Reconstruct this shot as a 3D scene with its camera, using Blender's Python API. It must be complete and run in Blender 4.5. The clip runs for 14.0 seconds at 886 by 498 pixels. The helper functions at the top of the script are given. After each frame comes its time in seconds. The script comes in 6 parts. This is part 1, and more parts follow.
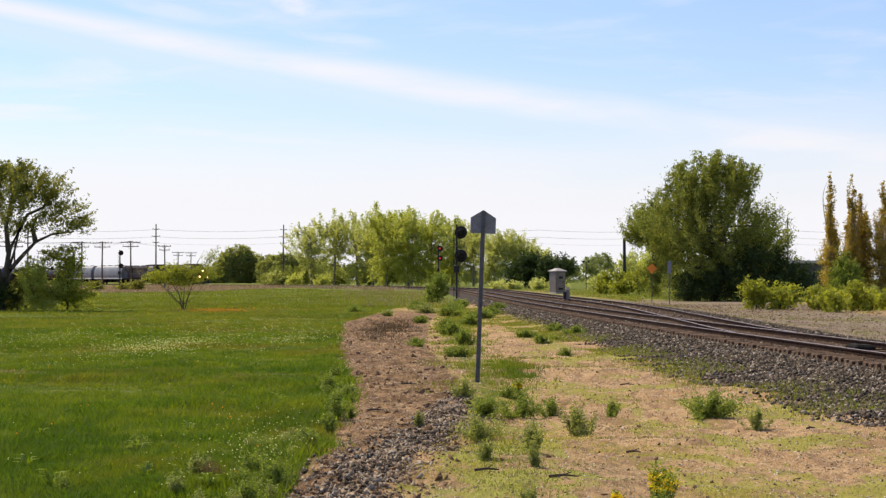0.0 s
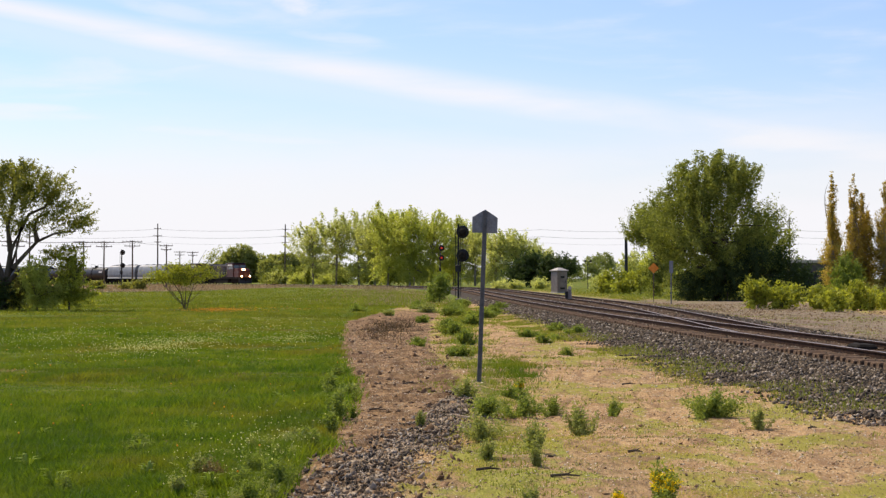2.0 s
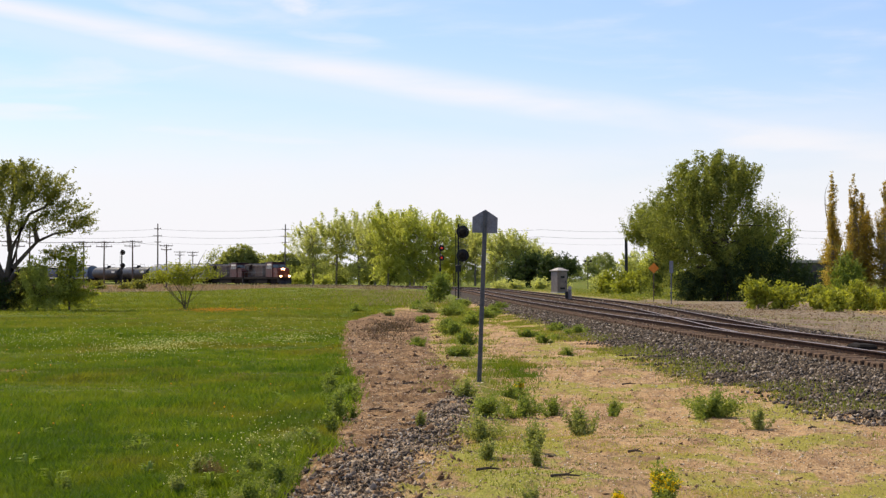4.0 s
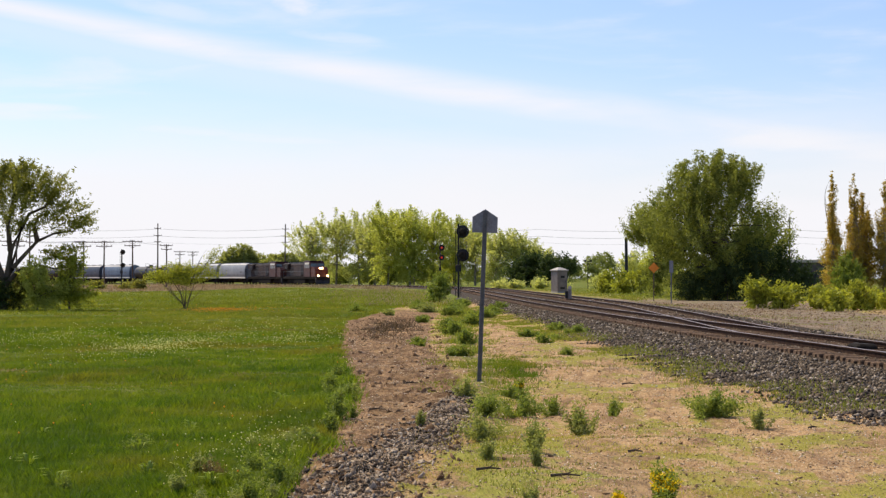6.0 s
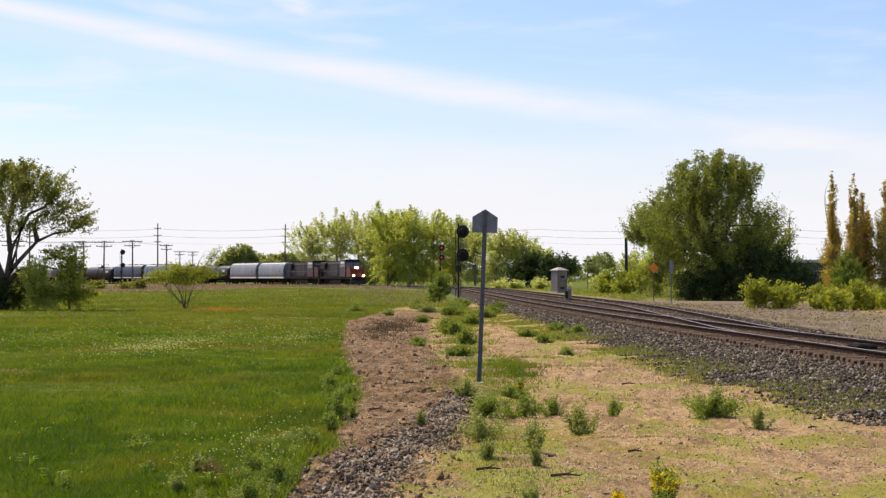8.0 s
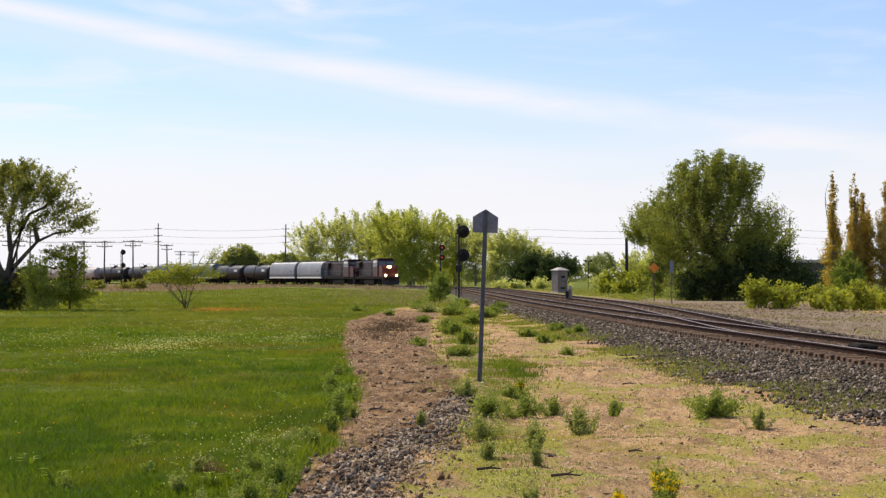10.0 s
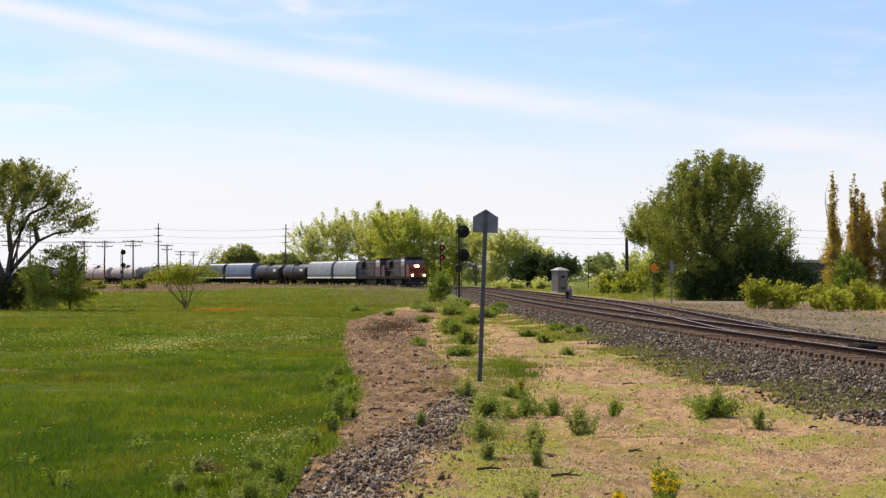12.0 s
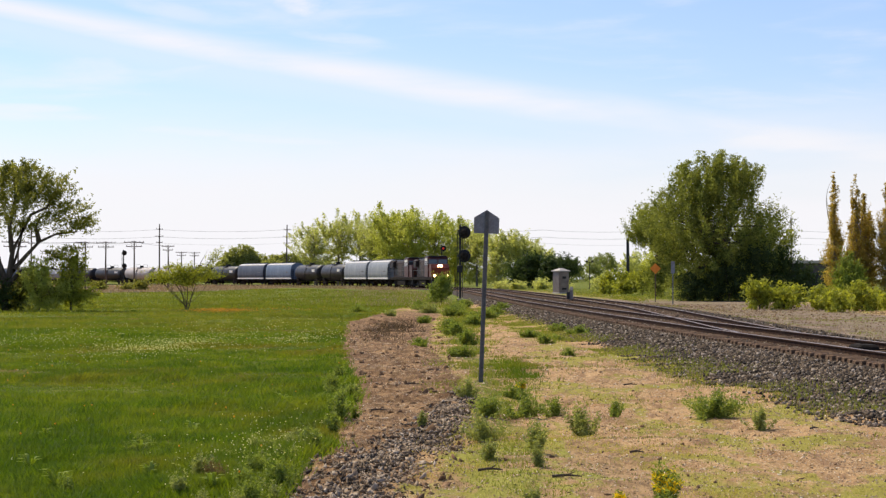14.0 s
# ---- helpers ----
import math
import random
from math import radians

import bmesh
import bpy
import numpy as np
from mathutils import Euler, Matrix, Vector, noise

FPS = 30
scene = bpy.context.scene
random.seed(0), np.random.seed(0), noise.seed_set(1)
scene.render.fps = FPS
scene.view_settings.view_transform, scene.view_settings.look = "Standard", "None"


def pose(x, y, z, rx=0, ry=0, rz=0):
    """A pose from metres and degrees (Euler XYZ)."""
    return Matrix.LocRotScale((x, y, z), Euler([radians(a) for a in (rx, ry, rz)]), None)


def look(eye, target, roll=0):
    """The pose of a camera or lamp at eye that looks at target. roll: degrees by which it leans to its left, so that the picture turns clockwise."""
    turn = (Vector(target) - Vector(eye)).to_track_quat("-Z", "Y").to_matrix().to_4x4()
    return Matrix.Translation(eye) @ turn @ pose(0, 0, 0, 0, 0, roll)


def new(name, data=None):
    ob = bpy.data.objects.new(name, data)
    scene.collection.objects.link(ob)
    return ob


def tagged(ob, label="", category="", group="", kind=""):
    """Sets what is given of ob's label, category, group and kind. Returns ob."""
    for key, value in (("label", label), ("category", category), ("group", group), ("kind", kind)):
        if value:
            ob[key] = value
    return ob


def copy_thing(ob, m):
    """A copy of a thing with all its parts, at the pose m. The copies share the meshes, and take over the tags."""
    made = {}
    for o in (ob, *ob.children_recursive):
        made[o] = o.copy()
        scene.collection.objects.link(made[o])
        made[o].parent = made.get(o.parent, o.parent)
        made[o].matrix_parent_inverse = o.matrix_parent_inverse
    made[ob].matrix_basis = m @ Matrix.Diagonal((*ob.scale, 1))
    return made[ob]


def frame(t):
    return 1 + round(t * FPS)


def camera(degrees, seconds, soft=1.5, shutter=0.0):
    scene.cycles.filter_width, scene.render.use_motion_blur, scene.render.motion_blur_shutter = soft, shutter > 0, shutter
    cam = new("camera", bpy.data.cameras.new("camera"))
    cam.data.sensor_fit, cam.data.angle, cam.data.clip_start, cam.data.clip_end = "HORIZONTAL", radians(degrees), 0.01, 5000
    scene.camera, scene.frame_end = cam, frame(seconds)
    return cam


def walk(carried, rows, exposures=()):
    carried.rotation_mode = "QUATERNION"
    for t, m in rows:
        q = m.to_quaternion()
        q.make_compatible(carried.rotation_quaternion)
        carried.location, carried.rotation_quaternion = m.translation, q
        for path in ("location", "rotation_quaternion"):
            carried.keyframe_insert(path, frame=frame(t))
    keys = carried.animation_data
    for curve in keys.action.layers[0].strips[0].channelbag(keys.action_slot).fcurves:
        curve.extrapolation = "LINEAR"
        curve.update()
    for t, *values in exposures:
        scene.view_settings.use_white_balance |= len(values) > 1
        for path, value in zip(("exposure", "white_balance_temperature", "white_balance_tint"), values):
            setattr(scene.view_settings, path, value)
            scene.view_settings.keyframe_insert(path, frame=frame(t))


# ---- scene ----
SECONDS = 14.0
cam = camera(25.46, SECONDS, soft=1.3, shutter=0.5)
EYE = (0.0, 0.0, 1.75)


def view(left, lift=0.0):
    """The camera's pose, turned to the left and tilted up by a few thousandths of a radian."""
    return pose(*EYE, 90 + 0.866 + lift * 0.0165, 0, left * 0.0165)


walk(cam, [(0.0, view(0.0)), (1.0, view(0.1)), (1.25, view(0.5)), (1.5, view(1.6, -0.8)), (2.0, view(3.0, -0.8)), (3.0, view(3.1, -0.5)), (5.5, view(3.2, -1.3)), (8.0, view(3.1, -1.3)),
           (10.5, view(4.0, -1.3)), (13.0, view(4.1, -1.3)), (13.5, view(4.6, -0.8)), (14.0, view(6.0, 0.0))],
     [(0.0, 0.0), (SECONDS, 0.0)])

# ---- sky and sun ----
SUN_LEFT, SUN_UP = 46.0, 52.0          # degrees left of the view's axis, degrees over the horizon


def build_sky():
    world = bpy.data.worlds.new("sky")
    scene.world = world
    world.use_nodes = True
    nt = world.node_tree
    n, l = nt.nodes, nt.links
    bg = n["Background"]
    sky = n.new("ShaderNodeTexSky")
    sky.sky_type, sky.sun_disc = "NISHITA", False
    sky.sun_elevation, sky.sun_rotation = radians(SUN_UP), radians(-SUN_LEFT)
    sky.altitude, sky.air_density, sky.dust_density, sky.ozone_density = 150, 1.0, 0.6, 1.6

    def math_node(op, a, b=None):
        m = n.new("ShaderNodeMath")
        m.operation = op
        for i, v in enumerate((a, b)):
            if v is None:
                continue
            if isinstance(v, (int, float)):
                m.inputs[i].default_value = v
            else:
                l.new(v, m.inputs[i])
        return m.outputs[0]

    def ramp(v, lo, hi):
        m = n.new("ShaderNodeMapRange")
        m.interpolation_type = "SMOOTHSTEP"
        l.new(v, m.inputs["Value"])
        m.inputs["From Min"].default_value, m.inputs["From Max"].default_value = lo, hi
        return m.outputs["Result"]

    def streaks(scale, detail, stretch, turn):
        mp = n.new("ShaderNodeMapping")
        mp.inputs["Rotation"].default_value = (0, radians(turn), 0)
        mp.inputs["Scale"].default_value = (scale, scale, scale * stretch)
        l.new(co.outputs["Generated"], mp.inputs["Vector"])
        nz = n.new("ShaderNodeTexNoise")
        nz.inputs["Scale"].default_value, nz.inputs["Detail"].default_value, nz.inputs["Roughness"].default_value = 1.0, detail, 0.55
        nz.inputs["Distortion"].default_value = 0.4
        l.new(mp.outputs["Vector"], nz.inputs["Vector"])
        return nz.outputs["Fac"]

    co = n.new("ShaderNodeTexCoord")
    sep = n.new("ShaderNodeSeparateXYZ")
    l.new(co.outputs["Generated"], sep.inputs[0])
    x, z = sep.outputs["X"], sep.outputs["Z"]
    wob = streaks(7, 2, 1.0, 9)

    def band(z0, slope, width, spread, wobble, bow=0.0):
        """A streak that runs along z = z0 + slope * x, widening to the right."""
        off = math_node("SUBTRACT", math_node("SUBTRACT", z, z0), math_node("MULTIPLY", x, slope))
        off = math_node("SUBTRACT", off, math_node("MULTIPLY", math_node("MULTIPLY", x, x), bow))
        off = math_node("ADD", off, math_node("MULTIPLY", math_node("SUBTRACT", wob, 0.5), wobble))
        wide = math_node("MAXIMUM", math_node("ADD", width, math_node("MULTIPLY", x, spread)), 0.002)
        return math_node("SUBTRACT", 1.0, ramp(math_node("DIVIDE", math_node("ABSOLUTE", off), wide), 0.0, 1.0))

    def patch(cx, cz, rx, rz, tilt=0.0):
        px = math_node("DIVIDE", math_node("SUBTRACT", x, cx), rx)
        pz = math_node("DIVIDE", math_node("SUBTRACT", math_node("SUBTRACT", z, cz), math_node("MULTIPLY", math_node("SUBTRACT", x, cx), tilt)), rz)
        return math_node("SUBTRACT", 1.0, ramp(math_node("ADD", math_node("MULTIPLY", px, px), math_node("MULTIPLY", pz, pz)), 0.0, 1.0))

    # one long trail of cirrus, falling to the right, fibrous and feathered, and thin veils round it
    fibre = ramp(streaks(10, 6, 6.0, 9.5), 0.25, 0.65)
    trail = math_node("MULTIPLY", band(0.0955, -0.163, 0.0145, 0.024, 0.008, 0.06), math_node("ADD", 0.5, math_node("MULTIPLY", fibre, 0.5)))
    soft = math_node("MULTIPLY", band(0.090, -0.155, 0.026, 0.05, 0.012, 0.05), 0.3)
    trail = math_node("MAXIMUM", trail, soft)
    veil = math_node("MULTIPLY", ramp(streaks(7, 6, 6.0, 8), 0.46, 0.78), 0.55)
    thin = math_node("MULTIPLY", math_node("MAXIMUM", band(0.063, -0.09, 0.006, -0.006, 0.006), patch(-0.21, 0.0845, 0.035, 0.0035)), math_node("MULTIPLY", fibre, 0.7))
    # smaller wisps higher up
    wisp = math_node("MAXIMUM", patch(-0.068, 0.140, 0.03, 0.015, -0.25), math_node("MULTIPLY", math_node("MAXIMUM", patch(-0.055, 0.122, 0.03, 0.004, -0.1), patch(-0.14, 0.135, 0.04, 0.006, -0.2)), 0.45))
    wisp = math_node("MULTIPLY", wisp, ramp(streaks(22, 5, 2.5, 12), 0.25, 0.6))
    trail = math_node("MAXIMUM", math_node("MAXIMUM", trail, wisp), thin)
    haze = math_node("SUBTRACT", 1.0, ramp(math_node("ADD", z, math_node("MULTIPLY", math_node("SUBTRACT", streaks(6, 4, 5.0, 6), 0.5), 0.06)), 0.02, 0.108))
    cover = math_node("MAXIMUM", math_node("MAXIMUM", math_node("MULTIPLY", trail, 0.9), veil), math_node("MULTIPLY", haze, 0.96))
    mix = n.new("ShaderNodeMix")
    mix.data_type = "RGBA"
    l.new(cover, mix.inputs["Factor"])
    blue = n.new("ShaderNodeMix")
    blue.data_type, blue.blend_type = "RGBA", "MULTIPLY"
    blue.inputs["Factor"].default_value = 1.0
    blue.inputs["B"].default_value = (1.02, 1.05, 1.30, 1)
    l.new(sky.outputs["Color"], blue.inputs["A"])
    l.new(blue.outputs["Result"], mix.inputs["A"])
    mix.inputs["B"].default_value = (8.02, 7.9, 8.22, 1)
    l.new(mix.outputs["Result"], bg.inputs["Color"])
    bg.inputs["Strength"].default_value = 0.118


build_sky()
sun = new("sun", bpy.data.lights.new("sun", "SUN"))
sun.data.energy, sun.data.angle, sun.data.color = 5.0, radians(0.53), (1.0, 0.875, 0.67)
sun.matrix_world = look((0, 0, 60), (math.sin(radians(SUN_LEFT)) * math.cos(radians(SUN_UP)), -math.cos(radians(SUN_LEFT)) * math.cos(radians(SUN_UP)), 60 - math.sin(radians(SUN_UP))))


# ---- materials ----
class Nodes:
    def __init__(self, name):
        self.mat = bpy.data.materials.new(name)
        self.mat.use_nodes = True
        self.nt = self.mat.node_tree
        self.n, self.l = self.nt.nodes, self.nt.links
        self.bsdf = self.n["Principled BSDF"]
        self.co = self.n.new("ShaderNodeTexCoord").outputs["Object"]

    def put(self, v, socket):
        if isinstance(v, (int, float)):
            socket.default_value = v
        elif isinstance(v, tuple):
            socket.default_value = (*v, 1)[:4] if socket.type == "RGBA" else v
        else:
            self.l.new(v, socket)

    def noise(self, scale, detail=4, rough=0.6, stretch=(1, 1, 1), distort=0.0):
        mp = self.n.new("ShaderNodeMapping")
        mp.inputs["Scale"].default_value = stretch
        self.l.new(self.co, mp.inputs["Vector"])
        z = self.n.new("ShaderNodeTexNoise")
        z.inputs["Scale"].default_value, z.inputs["Detail"].default_value, z.inputs["Roughness"].default_value, z.inputs["Distortion"].default_value = scale, detail, rough, distort
        self.l.new(mp.outputs[0], z.inputs["Vector"])
        return z.outputs["Fac"]

    def step(self, v, lo, hi, a=0.0, b=1.0):
        m = self.n.new("ShaderNodeMapRange")
        m.interpolation_type = "SMOOTHSTEP"
        self.put(v, m.inputs["Value"])
        for k, w in zip(("From Min", "From Max", "To Min", "To Max"), (lo, hi, a, b)):
            m.inputs[k].default_value = w
        return m.outputs["Result"]

    def math(self, op, a, b=0.0):
        m = self.n.new("ShaderNodeMath")
        m.operation = op
        self.put(a, m.inputs[0]), self.put(b, m.inputs[1])
        return m.outputs[0]

    def mix(self, f, a, b, blend="MIX"):
        m = self.n.new("ShaderNodeMix")
        m.data_type, m.blend_type = "RGBA", blend
        self.put(f, m.inputs["Factor"]), self.put(a, m.inputs["A"]), self.put(b, m.inputs["B"])
        return m.outputs["Result"]

    def attribute(self, name):
        a = self.n.new("ShaderNodeAttribute")
        a.attribute_name = name
        return a.outputs["Fac"]

    def island(self):
        return self.n.new("ShaderNodeNewGeometry").outputs["Random Per Island"]

    def each(self):
        return self.n.new("ShaderNodeObjectInfo").outputs["Random"]

    def bump(self, v, strength=0.4, distance=0.02):
        b = self.n.new("ShaderNodeBump")
        b.inputs["Strength"].default_value, b.inputs["Distance"].default_value = strength, distance
        self.put(v, b.inputs["Height"])
        self.l.new(b.outputs[0], self.bsdf.inputs["Normal"])

    def done(self, colour, rough=0.8, metal=0.0, spec=0.3):
        self.put(colour, self.bsdf.inputs["Base Color"])
        self.put(rough, self.bsdf.inputs["Roughness"])
        self.put(metal, self.bsdf.inputs["Metallic"])
        self.bsdf.inputs["Specular IOR Level"].default_value = spec
        return self.mat


def plain(name, a, b, rough=0.6, metal=0.0, scale=3.0, stretch=(1, 1, 1), spec=0.3, bump=0.15):
    """Paint, metal, wood: two tones worn into each other at two scales."""
    k = Nodes(name)
    big, small = k.noise(scale, 5, 0.65, stretch), k.noise(scale * 9, 4, 0.6, stretch)
    c = k.mix(k.step(big, 0.32, 0.68), a, b)
    c = k.mix(k.step(small, 0.3, 0.75, 0, 0.35), c, tuple(v * 0.55 for v in a))
    k.bump(small, bump, 0.01)
    return k.done(c, k.step(small, 0.2, 0.8, rough - 0.08, min(1, rough + 0.12)), metal, spec)


def leaf_material(name, dark, light, through_light=0.45, tip=None, patch=None, lush=None):
    k = Nodes(name)
    r = k.island()
    c = k.mix(r, dark, light)
    c = k.mix(k.step(k.noise(0.7, 3), 0.35, 0.7, 0, 0.6), c, tip or light)
    if patch:
        c = k.mix(k.step(k.noise(0.11, 5, 0.65, (1, 0.7, 1)), 0.47, 0.62, 0, 0.65), c, patch)
    if lush:
        c = k.mix(k.step(k.noise(0.42, 5, 0.65, (1, 0.4, 1), 0.6), 0.5, 0.6, 0, 0.65), c, lush)
    k.done(c, 0.65, 0, 0.2)
    tr = k.n.new("ShaderNodeBsdfTranslucent")
    tc = k.mix(1.0, c, (1.5, 1.45, 0.7), "MULTIPLY")
    k.l.new(tc, tr.inputs["Color"])
    mx = k.n.new("ShaderNodeMixShader")
    mx.inputs[0].default_value = through_light
    k.l.new(k.bsdf.outputs[0], mx.inputs[1])
    k.l.new(tr.outputs[0], mx.inputs[2])
    k.l.new(mx.outputs[0], k.n["Material Output"].inputs["Surface"])
    return k.mat


def ground_material():
    k = Nodes("ground_soil_and_grass")
    grain, fine, broad, huge = k.noise(9, 6, 0.75, (1, 0.35, 1)), k.noise(38, 4, 0.75, (1, 0.3, 1)), k.noise(1.3, 5, 0.6), k.noise(0.16, 4, 0.6)
    wob = k.math("MULTIPLY", k.math("SUBTRACT", k.math("ADD", broad, k.noise(5, 5, 0.7)), 1.0), 0.9)

    def zone(name):
        return k.step(k.math("ADD", k.attribute(name), wob), 0.35, 0.65)

    grass = k.mix(k.step(grain, 0.3, 0.7), (0.075, 0.115, 0.012), (0.155, 0.19, 0.022))
    grass = k.mix(k.step(huge, 0.45, 0.62, 0, 0.75), grass, (0.24, 0.225, 0.035))
    grass = k.mix(k.step(broad, 0.5, 0.8, 0, 0.5), grass, (0.05, 0.095, 0.012))
    grass = k.mix(k.step(k.noise(0.5, 5, 0.65, (1, 0.35, 1), 0.5), 0.54, 0.66, 0, 0.7), grass, (0.21, 0.125, 0.04))
    sand = k.mix(k.step(broad, 0.3, 0.7), (0.41, 0.242, 0.108), (0.6, 0.385, 0.182))
    sand = k.mix(k.step(grain, 0.53, 0.64, 0, 0.8), sand, (0.21, 0.13, 0.065))
    sand = k.mix(k.step(fine, 0.53, 0.64, 0, 0.8), sand, (0.74, 0.58, 0.37))
    mulch = k.mix(k.step(grain, 0.35, 0.65), (0.145, 0.08, 0.04), (0.48, 0.3, 0.148))
    mulch = k.mix(k.step(fine, 0.57, 0.68, 0, 0.8), mulch, (0.50, 0.39, 0.25))
    mulch = k.mix(k.step(broad, 0.46, 0.66, 0, 0.6), mulch, (0.14, 0.085, 0.043))
    dry = k.mix(k.step(grain, 0.35, 0.65), (0.42, 0.30, 0.125), (0.33, 0.335, 0.045))
    dry = k.mix(k.step(fine, 0.6, 0.75, 0, 0.6), dry, (0.5, 0.42, 0.25))
    mats = k.step(k.math("ADD", k.noise(1.0, 6, 0.6, (1, 0.4, 1), 0.6), k.math("MULTIPLY", grain, 0.25)), 0.6, 0.66)
    dry = k.mix(mats, k.mix(k.step(grain, 0.4, 0.62), (0.5, 0.33, 0.16), (0.27, 0.17, 0.085)), k.mix(k.step(grain, 0.35, 0.65), (0.27, 0.265, 0.045), (0.4, 0.375, 0.08)))
    # stone bed, darkened so the shade in the gaps between stones is painted in
    stone = k.mix(k.step(grain, 0.3, 0.7), (0.028, 0.021, 0.015), (0.11, 0.086, 0.062))
    yard = k.mix(k.step(broad, 0.3, 0.7), (0.21, 0.15, 0.10), (0.36, 0.27, 0.19))
    yard = k.mix(k.step(fine, 0.55, 0.75, 0, 0.7), yard, (0.12, 0.1, 0.085))
    hollow = k.noise(2.6, 6, 0.7, (1, 0.3, 1), 0.6)
    sand = k.mix(k.step(hollow, 0.5, 0.62, 0, 0.8), sand, (0.27, 0.16, 0.085))
    moss = k.step(k.math("ADD", k.noise(0.85, 6, 0.6, (1, 0.34, 1), 0.5), k.math("MULTIPLY", grain, 0.3)), 0.64, 0.72, 0, 0.85)
    sand = k.mix(moss, sand, (0.35, 0.325, 0.05))
    yard = k.mix(k.math("MULTIPLY", moss, 0.55), yard, (0.22, 0.22, 0.06))
    sand = k.mix(k.step(k.noise(0.45, 5, 0.7, (1, 0.5, 1), 0.4), 0.53, 0.64, 0, 0.55), sand, (0.27, 0.16, 0.083))
    mulch = k.mix(k.step(hollow, 0.5, 0.62, 0, 0.7), mulch, (0.13, 0.073, 0.036))
    mulch = k.mix(k.step(k.noise(4.5, 5, 0.7, (1, 0.3, 1)), 0.58, 0.68, 0, 0.6), mulch, (0.42, 0.31, 0.185))
    mulch = k.mix(k.step(k.noise(0.7, 5, 0.7, (1, 0.45, 1), 0.8), 0.5, 0.62, 0, 0.6), mulch, (0.14, 0.075, 0.04))
    yard = k.mix(k.step(hollow, 0.45, 0.62, 0, 0.75), yard, (0.14, 0.105, 0.07))
    yard = k.mix(k.step(grain, 0.52, 0.66, 0, 0.5), yard, (0.40, 0.33, 0.25))
    c = k.mix(zone("sand"), grass, sand)
    c = k.mix(zone("mulch"), c, mulch)
    c = k.mix(zone("dry"), c, dry)
    c = k.mix(zone("yard"), c, yard)
    c = k.mix(zone("stone"), c, stone)
    k.bump(k.math("ADD", k.math("ADD", grain, fine), hollow), 0.8, 0.06)
    return k.done(c, 0.95, 0, 0.1)


M = {}
M["ground"] = ground_material()
M["grass"] = leaf_material("grass_blades", (0.053, 0.112, 0.006), (0.165, 0.24, 0.015), 0.42, (0.24, 0.268, 0.02), (0.235, 0.172, 0.03), (0.066, 0.125, 0.009))
M["grass_pale"] = leaf_material("grass_blades_pale", (0.115, 0.15, 0.014), (0.235, 0.255, 0.03), 0.42, (0.28, 0.27, 0.035), (0.12, 0.135, 0.02), (0.13, 0.19, 0.016))
M["leaf_oak"] = leaf_material("leaves_olive", (0.11, 0.125, 0.025), (0.29, 0.29, 0.075), 0.5)
M["leaf_elm"] = leaf_material("leaves_green", (0.062, 0.09, 0.02), (0.325, 0.35, 0.082), 0.45)
M["leaf_spring"] = leaf_material("leaves_spring", (0.3, 0.335, 0.085), (0.49, 0.51, 0.16), 0.62)
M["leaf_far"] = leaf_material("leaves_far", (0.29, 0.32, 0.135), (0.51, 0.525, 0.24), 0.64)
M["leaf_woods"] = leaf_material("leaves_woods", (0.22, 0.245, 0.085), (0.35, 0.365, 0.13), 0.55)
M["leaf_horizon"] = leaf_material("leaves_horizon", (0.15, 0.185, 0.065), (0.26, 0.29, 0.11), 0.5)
# dark evergreen leaves; under the large trees this colour stands for shade
M["leaf_dark_and_shade"] = leaf_material("leaves_dark_and_shade", (0.03, 0.055, 0.018), (0.07, 0.1, 0.03), 0.3)
M["leaf_poplar"] = leaf_material("leaves_bronze", (0.29, 0.21, 0.055), (0.5, 0.375, 0.1), 0.5)
M["leaf_hedge"] = leaf_material("leaves_hedge", (0.12, 0.15, 0.02), (0.42, 0.43, 0.06), 0.42)
M["leaf_weed"] = leaf_material("leaves_weed", (0.11, 0.162, 0.03), (0.265, 0.315, 0.07), 0.46)
M["leaf_sage"] = leaf_material("leaves_sage", (0.17, 0.205, 0.06), (0.35, 0.375, 0.135), 0.46)
M["leaf_dock"] = leaf_material("leaves_dock", (0.27, 0.34, 0.06), (0.46, 0.52, 0.13), 0.5)
M["dead_stalks"] = leaf_material("withered_stalks", (0.10, 0.065, 0.025), (0.28, 0.21, 0.09), 0.3)
M["petal"] = leaf_material("petals_yellow", (0.75, 0.55, 0.02), (0.85, 0.68, 0.03), 0.3)
M["bloom"] = leaf_material("blossoms_orange", (0.62, 0.26, 0.015), (0.78, 0.42, 0.03), 0.3)
M["seed"] = leaf_material("seed_heads_white", (0.6, 0.6, 0.48), (0.78, 0.77, 0.66), 0.6)
M["bark"] = plain("bark", (0.075, 0.055, 0.04), (0.15, 0.12, 0.09), 0.95, 0, 4, (1, 1, 0.3), 0.1, 0.6)
M["bark_pale"] = plain("bark_pale", (0.2, 0.17, 0.13), (0.32, 0.29, 0.24), 0.95, 0, 4, (1, 1, 0.3), 0.1, 0.6)
M["pole_wood"] = plain("pole_wood", (0.10, 0.075, 0.055), (0.19, 0.15, 0.12), 0.9, 0, 3, (1, 1, 0.1), 0.1, 0.4)
M["tie_wood"] = plain("tie_wood", (0.08, 0.05, 0.031), (0.26, 0.168, 0.105), 0.9, 0, 5, (0.3, 3, 3), 0.1, 0.6)
M["rail"] = plain("rail_rust", (0.02, 0.0095, 0.006), (0.055, 0.027, 0.015), 0.9, 0.0, 6, spec=0.1)
M["rail_top"] = plain("rail_head_polished", (0.26, 0.195, 0.15), (0.42, 0.34, 0.28), 0.42, 0.55, 8, (1, 0.2, 1))
